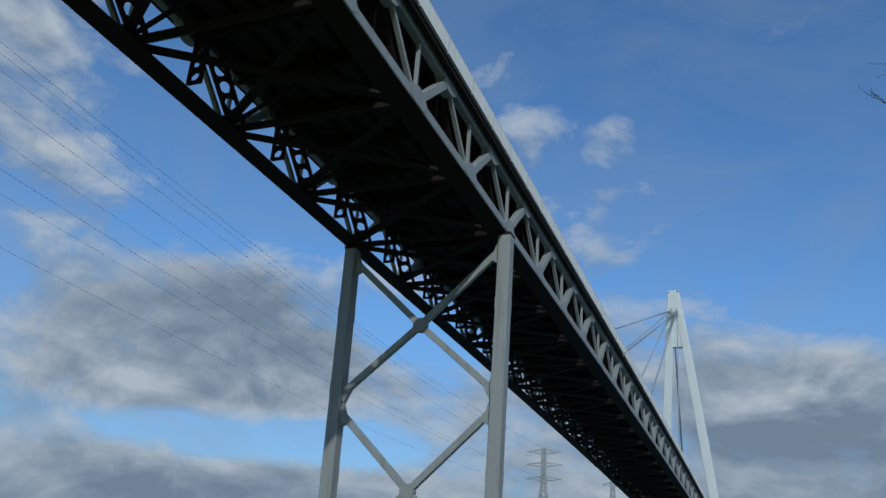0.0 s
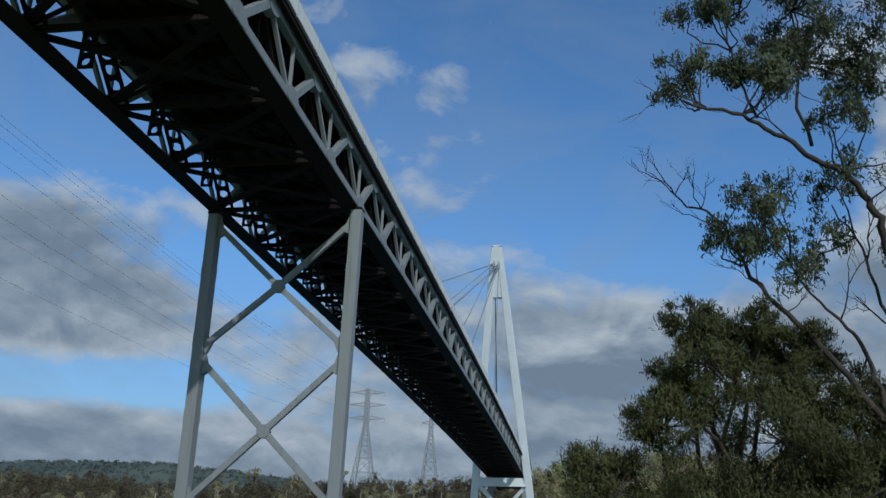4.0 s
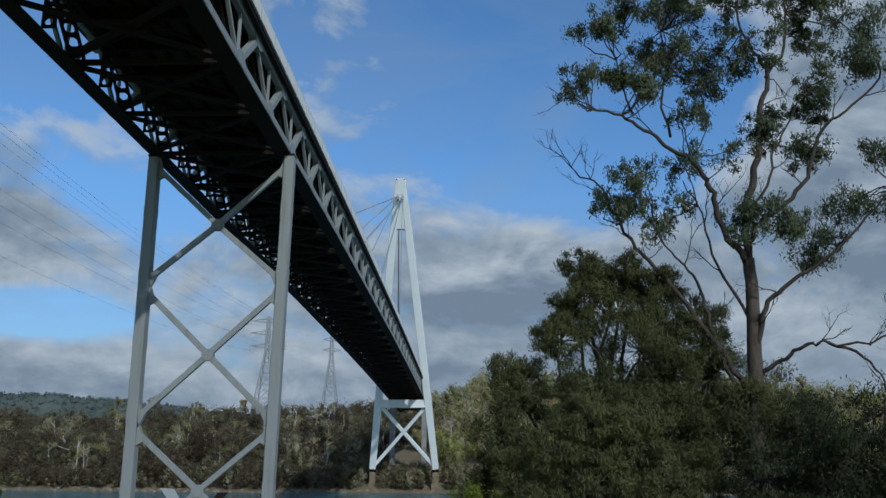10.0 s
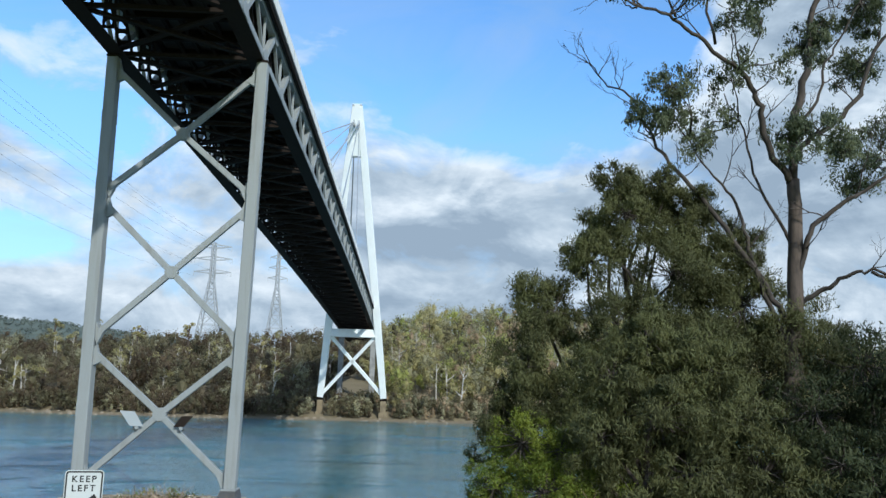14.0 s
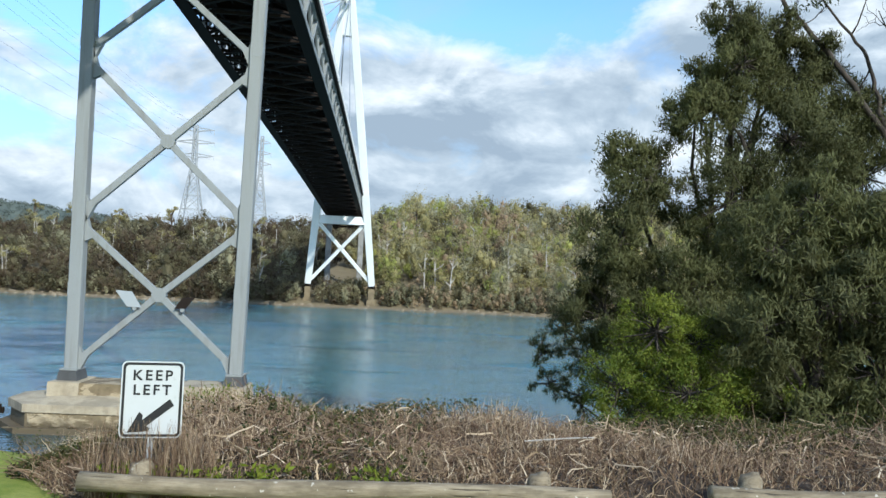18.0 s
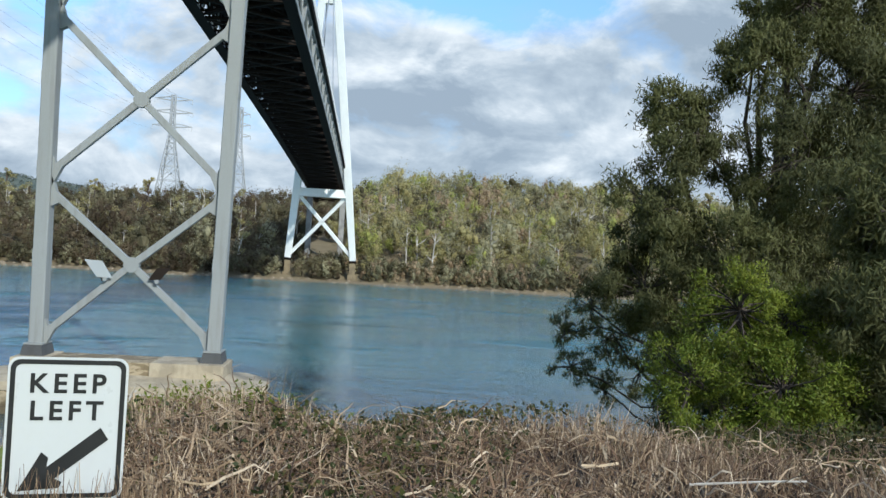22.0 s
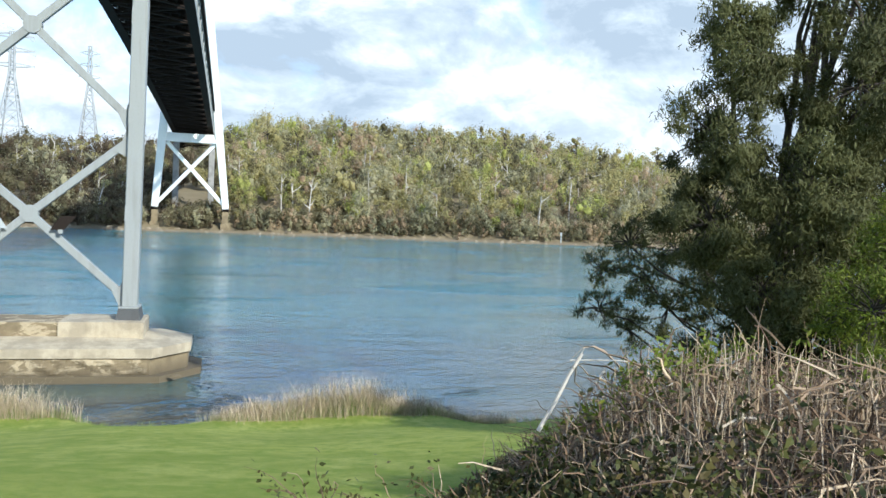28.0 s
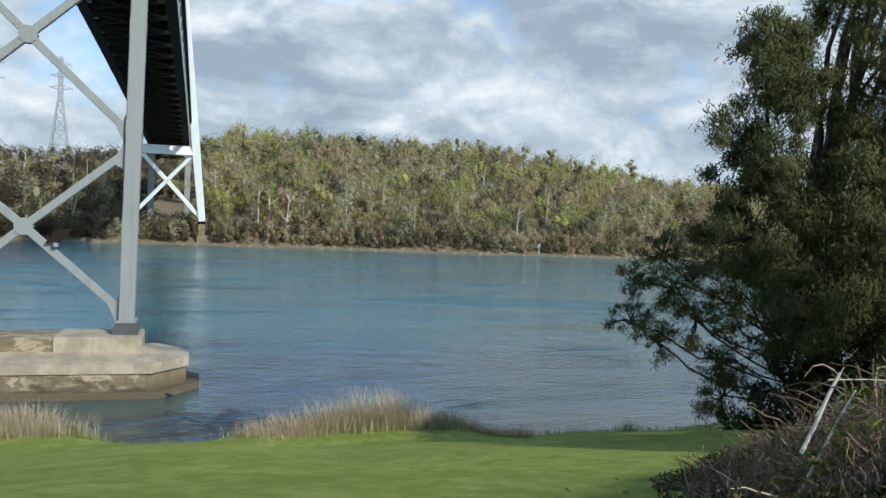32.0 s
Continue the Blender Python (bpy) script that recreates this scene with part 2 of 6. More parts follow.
def water_material():
    m, nt, b = material("river_water", 0.06)
    p = world_place(nt, (1.0, 1.0, 1.0))
    stretched = world_place(nt, (0.5, 1.0, 1.0))
    patch = noise_node(nt, world_place(nt, (0.012, 0.05, 1.0)), 1.0, 5, 0.6, 0.6)
    c = mixc(nt, ramp(nt, patch, [(0.35, 0.0), (0.65, 1.0)]), (0.026, 0.128, 0.166), (0.050, 0.186, 0.198))
    sep_w = nt.nodes.new("ShaderNodeSeparateXYZ")
    nt.links.new(world_place(nt), sep_w.inputs[0])
    reach = math_node(nt, "ADD", math_node(nt, "DIVIDE", sep_w.outputs[1], 100.0), math_node(nt, "MULTIPLY", patch, 0.3))
    # Near water is coloured darker, standing in for pier and trestle reflections.
    c = mixc(nt, ramp(nt, reach, [(0.0, 0.0), (0.55, 1.0)], True), (0.030, 0.058, 0.070), c)
    eddy = noise_node(nt, world_place(nt, (0.028, 0.13, 1.0)), 1.0, 6, 0.62, 0.8)
    c = mixc(nt, ramp(nt, eddy, [(0.54, 0.0), (0.62, 0.85)]), c, (0.044, 0.094, 0.088))
    # Brown by the bank: shallows, and the pier's reflection painted into the water.
    shallow_and_reflection = math_node(nt, "ADD", math_node(nt, "DIVIDE", math_node(nt, "ADD", sep_w.outputs[1], 30.0), 60.0), math_node(nt, "MULTIPLY", math_node(nt, "SUBTRACT", eddy, 0.5), 0.3))
    c = mixc(nt, ramp(nt, shallow_and_reflection, [(0.20, 0.7), (0.38, 0.0)]), c, (0.062, 0.055, 0.036))
    nt.links.new(c, b.inputs["Base Color"])
    b.inputs["IOR"].default_value = 2.2
    small = noise_node(nt, stretched, 2.6, 4, 0.6, 0.4)
    wave = noise_node(nt, stretched, 0.55, 4, 0.55, 0.6)
    swirl = noise_node(nt, world_place(nt, (0.03, 0.065, 1.0)), 1.0, 6, 0.65, 1.2)
    calm = ramp(nt, swirl, [(0.45, 0.4), (0.56, 0.6), (0.62, 1.7), (0.70, 0.8)])
    h = math_node(nt, "MULTIPLY", math_node(nt, "ADD", math_node(nt, "MULTIPLY", small, 0.55), wave), calm)
    bump(nt, b, h, 0.9, 0.26)
    nt.links.new(ramp(nt, swirl, [(0.4, 0.05), (0.62, 0.13)]), b.inputs["Roughness"])
    return m


def ground_material():
    """Mown grass on the near bank, bare earth at the water's edge, leaf litter under the far trees."""
    m, nt, b = material("bank_ground", 0.95)
    b.inputs["Specular IOR Level"].default_value = 0.1
    g = nt.nodes.new("ShaderNodeSeparateXYZ")
    nt.links.new(world_place(nt), g.inputs[0])
    wide = noise_node(nt, world_place(nt), 0.18, 5, 0.6)
    mid = noise_node(nt, world_place(nt, (1.1, 0.6, 1.0)), 0.9, 6, 0.65)
    fine = noise_node(nt, world_place(nt), 22, 5, 0.7)
    tuftn = noise_node(nt, world_place(nt, (1.1, 0.65, 1.0)), 3.0, 6, 0.72)
    grass = mixc(nt, ramp(nt, wide, [(0.38, 0.0), (0.62, 1.0)]), (0.205, 0.246, 0.050), (0.310, 0.332, 0.075))
    grass = mixc(nt, ramp(nt, mid, [(0.44, 0.0), (0.62, 0.8)]), grass, (0.375, 0.380, 0.110))
    grass = mixc(nt, ramp(nt, tuftn, [(0.38, 0.75), (0.55, 0.0)]), grass, (0.150, 0.215, 0.032))
    grass = mixc(nt, ramp(nt, fine, [(0.35, 0.4), (0.6, 0.0)]), grass, (0.150, 0.205, 0.034))
    earth = mixc(nt, mid, (0.16, 0.12, 0.075), (0.30, 0.25, 0.18))
    litter = mixc(nt, wide, (0.15, 0.115, 0.07), (0.27, 0.22, 0.14))
    litter = mixc(nt, ramp(nt, fine, [(0.4, 0.0), (0.8, 0.6)]), litter, (0.12, 0.11, 0.06))
    z = math_node(nt, "ADD", g.outputs[2], math_node(nt, "MULTIPLY", math_node(nt, "SUBTRACT", mid, 0.5), 1.2))
    near = mixc(nt, ramp(nt, math_node(nt, "DIVIDE", z, 10.0), [(0.13, 0.0), (0.225, 1.0)]), earth, grass)
    rock = mixc(nt, mid, (0.10, 0.08, 0.055), (0.21, 0.17, 0.12))
    far = mixc(nt, ramp(nt, math_node(nt, "DIVIDE", z, 10.0), [(0.02, 0.0), (0.09, 1.0)]), rock, litter)
    side = math_node(nt, "GREATER_THAN", g.outputs[1], 90.0)
    nt.links.new(mixc(nt, side, near, far), b.inputs["Base Color"])
    bump(nt, b, math_node(nt, "ADD", fine, math_node(nt, "MULTIPLY", tuftn, 1.2)), 0.5, 0.05)
    return m


def leafy(name, colours, rough=0.6, patch=0.35, glow=0.25, relief=False):
    """Foliage: broad drifts of colour, each leaf a shade of its own, some light let through."""
    m, nt, b = material(name, rough)
    geo = nt.nodes.new("ShaderNodeNewGeometry")
    drift = noise_node(nt, world_place(nt), patch, 3, 0.6)
    a, c, d = colours
    col = mixc(nt, ramp(nt, drift, [(0.40, 0.0), (0.60, 1.0)]), a, c)
    col = mixc(nt, ramp(nt, geo.outputs["Random Per Island"], [(0.45, 0.0), (1.0, 0.3 if relief else 0.6)]), col, d)
    b.inputs["Specular IOR Level"].default_value = 0.15
    if relief:
        leaf = noise_node(nt, world_place(nt), 0.35, 4, 0.7, 0.3)
        col = mixc(nt, ramp(nt, leaf, [(0.35, 0.3), (0.50, 0.0)]), col, tuple(v * 0.6 for v in a))
    nt.links.new(col, b.inputs["Base Color"])
    tr = nt.nodes.new("ShaderNodeBsdfTranslucent")
    nt.links.new(col, tr.inputs[0])
    mx = nt.nodes.new("ShaderNodeMixShader")
    mx.inputs[0].default_value = glow
    nt.links.new(b.outputs[0], mx.inputs[1])
    nt.links.new(tr.outputs[0], mx.inputs[2])
    nt.links.new(mx.outputs[0], nt.nodes["Material Output"].inputs[0])
    return m


def bark(name, a, c, scale=6.0):
    m, nt, b = material(name, 0.9)
    n = noise_node(nt, world_place(nt, (1, 1, 0.25)), scale, 6, 0.65)
    w = noise_node(nt, world_place(nt), 0.7, 4, 0.6)
    col = mixc(nt, ramp(nt, n, [(0.35, 0.0), (0.65, 1.0)]), a, c)
    col = mixc(nt, ramp(nt, w, [(0.45, 0.0), (0.7, 0.6)]), col, tuple(v * 0.55 for v in a))
    nt.links.new(col, b.inputs["Base Color"])
    bump(nt, b, n, 0.6, 0.03)
    return m


def weathered_log():
    """Grey-brown wood with grain along the log, drying cracks and pale lichen spots."""
    m, nt, b = material("weathered_log", 0.9)
    grain = noise_node(nt, world_place(nt, (1.5, 14, 14)), 2.2, 6, 0.65)
    blotch = noise_node(nt, world_place(nt, (2.2, 5, 5)), 1.6, 5, 0.6)
    spot = noise_node(nt, world_place(nt, (1, 1, 1)), 13.0, 3, 0.5)
    crack = noise_node(nt, world_place(nt, (0.8, 16, 16)), 3.1, 3, 0.5)
    col = mixc(nt, ramp(nt, grain, [(0.36, 0.0), (0.64, 1.0)]), (0.180, 0.142, 0.092), (0.300, 0.250, 0.172))
    col = mixc(nt, ramp(nt, blotch, [(0.42, 0.0), (0.62, 0.75)]), col, (0.120, 0.094, 0.060))
    col = mixc(nt, ramp(nt, spot, [(0.66, 0.0), (0.70, 0.8)]), col, (0.50, 0.47, 0.40))
    col = mixc(nt, ramp(nt, crack, [(0.30, 0.9), (0.36, 0.0)]), col, (0.045, 0.034, 0.022))
    nt.links.new(col, b.inputs["Base Color"])
    bump(nt, b, math_node(nt, "ADD", grain, math_node(nt, "MULTIPLY", ramp(nt, crack, [(0.30, 0.0), (0.36, 1.0)]), 1.5)), 0.7, 0.015)
    return m


def stems(name, colours, rough=0.85):
    m, nt, b = material(name, rough)
    geo = nt.nodes.new("ShaderNodeNewGeometry")
    col = ramp(nt, geo.outputs["Random Per Island"], [(i / (len(colours) - 1), c) for i, c in enumerate(colours)])
    n = noise_node(nt, world_place(nt), 30, 4)
    col = mixc(nt, ramp(nt, n, [(0.5, 0.0), (0.8, 0.4)]), col, (0.10, 0.07, 0.05))
    nt.links.new(col, b.inputs["Base Color"])
    return m


WATER = water_material()
GROUND = ground_material()
FOREST = leafy("olive_forest", ((0.299, 0.270, 0.116), (0.440, 0.385, 0.172), (0.488, 0.411, 0.203)), patch=0.06, glow=0.45, relief=True)
FOREST_GREY = leafy("grey_green_forest", ((0.282, 0.267, 0.160), (0.423, 0.388, 0.235), (0.480, 0.432, 0.266)), patch=0.06, glow=0.45, relief=True)
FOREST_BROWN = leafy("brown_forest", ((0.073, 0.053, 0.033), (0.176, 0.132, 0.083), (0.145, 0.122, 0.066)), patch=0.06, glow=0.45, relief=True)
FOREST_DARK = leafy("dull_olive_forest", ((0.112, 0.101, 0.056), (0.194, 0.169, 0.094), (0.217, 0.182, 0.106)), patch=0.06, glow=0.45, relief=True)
FOREST_TAN = leafy("dry_forest", ((0.335, 0.242, 0.152), (0.481, 0.361, 0.227), (0.458, 0.361, 0.209)), patch=0.06, glow=0.45, relief=True)
FOREST_BRIGHT = leafy("fresh_green_forest", ((0.294, 0.312, 0.092), (0.453, 0.457, 0.138), (0.501, 0.480, 0.169)), patch=0.06, glow=0.45, relief=True)
GUM = leafy("gum_leaf", ((0.070, 0.090, 0.050), (0.118, 0.135, 0.074), (0.175, 0.180, 0.100)), 0.45)
SHEOAK = leafy("sheoak_needles", ((0.060, 0.064, 0.026), (0.104, 0.109, 0.041), (0.132, 0.131, 0.055)), 0.6)
LIME = leafy("bright_shrub_leaf", ((0.092, 0.127, 0.017), (0.151, 0.184, 0.023), (0.215, 0.220, 0.039)), 0.5)
TUSSOCK = stems("dry_tussock", [(0.46, 0.36, 0.24), (0.56, 0.45, 0.32), (0.40, 0.30, 0.19), (0.52, 0.41, 0.30), (0.27, 0.28, 0.10)])
BLADE = stems("lawn_blade", [(0.14, 0.20, 0.040), (0.175, 0.24, 0.050), (0.22, 0.27, 0.070), (0.16, 0.22, 0.043)])
# Darker copy of the she-oak needles, with shade put into the leaf colour.
SHEOAK_SHADED = leafy("shaded_needles", ((0.027, 0.037, 0.018), (0.044, 0.054, 0.023), (0.066, 0.071, 0.030)), 0.6)
STEM = stems("dead_bramble_stem", [(0.060, 0.036, 0.023), (0.140, 0.086, 0.050), (0.27, 0.19, 0.115), (0.095, 0.050, 0.029), (0.20, 0.128, 0.074), (0.44, 0.345, 0.235)])
STALK = stems("dead_stalk", [(0.27, 0.19, 0.115), (0.46, 0.355, 0.23), (0.19, 0.12, 0.07), (0.58, 0.48, 0.35)])
BRAMBLE_LEAF = leafy("bramble_leaf", ((0.034, 0.044, 0.015), (0.085, 0.090, 0.028), (0.140, 0.092, 0.038)), 0.5, 0.9)
GUM_BARK = bark("gum_bark", (0.112, 0.083, 0.064), (0.048, 0.036, 0.029))
DARK_BARK = bark("dark_bark", (0.075, 0.058, 0.046), (0.035, 0.027, 0.022))
PALE_BARK = bark("pale_bark", (0.60, 0.56, 0.50), (0.40, 0.36, 0.31), 2.0)
LOG = weathered_log()
# Dark colour for the sheet that stands in for shaded depth among canes.
THICKET_SHADE = bark("thicket_shade_sheet", (0.075, 0.052, 0.034), (0.035, 0.025, 0.018), 9.0)


# ---------------------------------------------------------------- mesh helpers
class Geo:
    """Vertices and faces gathered into one mesh."""

    def __init__(self):
        self.v, self.f, self.n = [], [], 0

    def add(self, verts, faces):
        verts = np.asarray(verts, float)
        self.v.append(verts)
        self.f += [tuple(i + self.n for i in f) for f in faces]
        self.n += len(verts)
        return self

    def quads(self, verts):
        """Loose quads: four rows of verts each."""
        idx = np.arange(len(verts)).reshape(-1, 4) + self.n
        self.v.append(verts)
        self.f += idx.tolist()
        self.n += len(verts)
        return self

    def tris(self, verts):
        idx = np.arange(len(verts)).reshape(-1, 3) + self.n
        self.v.append(verts)
        self.f += idx.tolist()
        self.n += len(verts)
        return self

    def mesh(self, name, mat, smooth=False):
        me = bpy.data.meshes.new(name)
        me.from_pydata(np.concatenate(self.v).tolist(), [], self.f)
        me.materials.append(mat)
        if smooth:
            me.polygons.foreach_set("use_smooth", [True] * len(me.polygons))
        me.update()
        return me


def part(name, geo, mat, parent, label="", smooth=False):
    ob = new(name, geo if isinstance(geo, bpy.types.Mesh) else geo.mesh(name, mat, smooth))
    ob.parent = parent
    if label:
        tagged(ob, label)
    return ob


def thing(name, label, category, group="", kind="", at=(0, 0, 0)):
    ob = new(name)
    ob.empty_display_size = 0.5
    ob.location = at
    return tagged(ob, label, category, group, kind)


def beam(p, q, w, h, chamfer=0.04, up=(0, 0, 1)):
    """A bar from p to q, w wide and h high, with broken edges."""
    p, q = np.array(p, float), np.array(q, float)
    d = (q - p) / np.linalg.norm(q - p)
    up = np.array(up, float)
    side = np.cross(d, up)
    if np.linalg.norm(side) < 1e-3:
        side = np.cross(d, (1.0, 0, 0))
    side /= np.linalg.norm(side)
    top = np.cross(side, d)
    c, a, b = chamfer, w / 2, h / 2
    prof = [(a, b - c), (a - c, b), (c - a, b), (-a, b - c), (-a, c - b), (c - a, -b), (a - c, -b), (a, c - b)]
    v = [e + s * side + t * top for e in (p, q) for s, t in prof]
    f = [(i, (i + 1) % 8, 8 + (i + 1) % 8, 8 + i) for i in range(8)] + [tuple(range(7, -1, -1)), tuple(range(8, 16))]
    return np.array(v), f


def bar(*a, **k):
    return Geo().add(*beam(*a, **k))


def block(x0, x1, y0, y1, z0, z1, c=0.05):
    return beam(((x0 + x1) / 2, y0, (z0 + z1) / 2), ((x0 + x1) / 2, y1, (z0 + z1) / 2), x1 - x0, z1 - z0, c)


def i_beam(p, q, w, h, t=0.05):
    g = Geo()
    p, q = np.array(p, float), np.array(q, float)
    o = np.array((0, 0, h / 2 - t / 2))
    g.add(*beam(p + o, q + o, w, t, 0.01)).add(*beam(p - o, q - o, w, t, 0.01)).add(*beam(p, q, t, h - t, 0.01))
    return g


def tube(points, radii, sides=7):
    pts = np.array(points, float)
    n = len(pts)
    v, f = [], []
    for i in range(n):
        d = pts[min(i + 1, n - 1)] - pts[max(i - 1, 0)]
        d /= np.linalg.norm(d) + 1e-9
        a = np.cross(d, (0.3, 0.9, 0.1))
        a /= np.linalg.norm(a) + 1e-9
        b = np.cross(d, a)
        for k in range(sides):
            an = 2 * math.pi * k / sides
            v.append(pts[i] + radii[i] * (math.cos(an) * a + math.sin(an) * b))
    for i in range(n - 1):
        for k in range(sides):
            k2 = (k + 1) % sides
            f.append((i * sides + k, i * sides + k2, (i + 1) * sides + k2, (i + 1) * sides + k))
    f.append(tuple(range(sides - 1, -1, -1)))
    f.append(tuple(range((n - 1) * sides, n * sides)))
    return np.array(v), f


def prism(outline, y0, y1):
    """A flat outline of (x, z) given depth from y0 to y1."""
    n = len(outline)
    v = [(x, y0, z) for x, z in outline] + [(x, y1, z) for x, z in outline]
    f = [tuple(range(n)), tuple(range(2 * n - 1, n - 1, -1))]
    f += [((i + 1) % n, i, n + i, n + (i + 1) % n) for i in range(n)]
    return np.array(v, float), f


def leaf_quads(rng, centres, length, width, hang=0.0, spread=0.4, out=None):
    """A pointed leaf at each centre, turned at random; hang pulls its length downwards, out is the way it faces."""
    n = len(centres)
    d = rng.normal(size=(n, 3))
    d[:, 2] -= hang * 2
    d /= np.linalg.norm(d, axis=1)[:, None]
    a = np.cross(d, rng.normal(size=(n, 3)) if out is None else out + rng.normal(size=(n, 3)) * 0.45)
    a /= np.linalg.norm(a, axis=1)[:, None] + 1e-9
    s = (1 + spread * rng.uniform(-1, 1, size=(n, 1)))
    l, w = d * length * s / 2, a * width * s / 2
    v = np.empty((n, 4, 3))
    v[:, 0], v[:, 1], v[:, 2], v[:, 3] = centres - l, centres + w - 0.1 * l, centres + l, centres - w - 0.1 * l
    return v.reshape(-1, 3)


def clump(rng, centre, radius, n, flat=1.0, hollow=0.45):
    """Points in an uneven round clump, denser towards its skin."""
    d = rng.normal(size=(n, 3))
    d /= np.linalg.norm(d, axis=1)[:, None]
    r = radius * (hollow + (1 - hollow) * rng.uniform(size=(n, 1)) ** 0.6) * (1 + 0.22 * np.sin(3.1 * d[:, :1] + 5 * d[:, 1:2] + centre[0]) + 0.15 * np.sin(7 * d[:, 2:3] + centre[1]))
    return np.asarray(centre) + d * r * (1, 1, flat)


# ---------------------------------------------------------------- ground and river
def lawn_line(x):
    """The line to which the slope of the lawn is laid."""
    return -24.2 + 0.32 * np.sin(x * 0.21 + 1.0) + 0.25 * np.sin(x * 0.9) + 0.012 * np.maximum(x - 20, 0)


def shore_near(x):
    """Where the near bank breaks off to the water, with a washed-out notch."""
    x = np.asarray(x, float)
    return lawn_line(x) - 0.9 * np.exp(-((x - 8.4) / 1.1) ** 2) + 1.9 / (1 + np.exp((x - 6.7) / 0.45)) + 0.8 * np.exp(-((x - 12.8) / 2.3) ** 2) + 0.10 * np.sin(x * 5.3) + 0.07 * np.sin(x * 11.7)


def shore_far(x):
    return 200.0 + 2.0 * np.sin(x * 0.045 + 0.6) + 1.0 * np.sin(x * 0.17) - 0.0003 * np.maximum(x - 60, 0) ** 2 * 2


def ridge(x):
    """Height of the far ridge."""
    return 25 + 15 * np.exp(-((x - 120) / 130) ** 2) + 3.0 * np.sin(x * 0.013 + 0.8) + 2.0 * np.sin(x * 0.041)


def ground_z(x, y):
    x, y = np.asarray(x, float), np.asarray(y, float)
    e, l = shore_near(x), lawn_line(x)
    lawn = 3.0 + np.clip(l - y, -4.0, 22.5) * 0.255 + np.maximum(l - 22.5 - y, 0) * 0.08
    lip = 0.45 / (1 + np.exp((x - 6.6) / 0.4)) / (1 + np.exp((3.0 - x) / 0.4)) + 0.42 / (1 + np.exp((10.2 - x) / 0.5)) / (1 + np.exp((x - 18.4) / 0.35))
    lawn = lawn + lip * np.exp(-((np.minimum(y, e) - e) / 1.9) ** 2)
    lawn = np.minimum(lawn, 30) + 0.04 * np.sin(x * 0.5 + y * 0.3)
    drop = 3.0 + (l - e) * 0.255 + lip - (y - e) * 1.55
    near = np.where(y < e, lawn, np.maximum(drop, -4.0))
    s = shore_far(x)
    t = np.clip((y - s - 3) / 195.0, 0, 1)
    far = np.where(y < s, np.maximum(-4.0, (y - s) * 0.7), np.minimum((y - s) * 0.45, 0.8) + (ridge(x) - 0.8) * t ** 0.85)
    far = far + np.maximum(y - s - 260, 0) * 0.004
    return np.where(y < 90, near, far)


def grid_lines(*spans):
    out = []
    for a, b, n in spans:
        out += list(np.linspace(a, b, n, endpoint=False))
    return np.array(out + [spans[-1][1]])


gx = grid_lines((-2500, -300, 12), (-300, -40, 26), (-40, 60, 160), (60, 300, 40), (300, 2500, 12))
gy = grid_lines((-900, -100, 12), (-100, -52, 24), (-52, -30, 44), (-30, -19, 60), (-19, 190, 8), (190, 215, 30), (215, 420, 40), (420, 3500, 20))
XX, YY = np.meshgrid(gx, gy)
ZZ = ground_z(XX, YY)
cols = len(gx)
ids = (np.arange(len(gy) - 1)[:, None] * cols + np.arange(cols - 1)[None]).ravel()
ground_geo = Geo().add(np.stack([XX.ravel(), YY.ravel(), ZZ.ravel()], 1), np.stack([ids, ids + 1, ids + 1 + cols, ids + cols], 1).tolist())
ground = tagged(new("ground", ground_geo.mesh("ground", GROUND, True)), "mown green bank sloping to the river and far wooded hillside", "ground", kind="structure")
water_geo = Geo().add([(-2500, -30, 0), (2500, -30, 0), (2500, 215, 0), (-2500, 215, 0)], [(0, 1, 2, 3)])
water = tagged(new("water", water_geo.mesh("water", WATER)), "wide blue-green tidal river with ripples and calm streaks", "river", kind="structure")


# ---------------------------------------------------------------- bridge superstructure
def chord_z(y):
    return 37.0 - 0.016 * y - 7.7e-5 * y * y


PANEL, FIRST, LAST = 8.25, -14, 31
HALF, DEPTH = 5.85, 3.85
bridge = thing("truss_bridge", "long grey steel deck-truss road bridge with pale parapets", "bridge", at=(-0.15, 0, 37))


def bpart(name, geo, mat, label=""):
    ob = part(name, geo, mat, bridge, label)
    ob.matrix_parent_inverse = Matrix.Translation((0, 0, -37))
    return ob


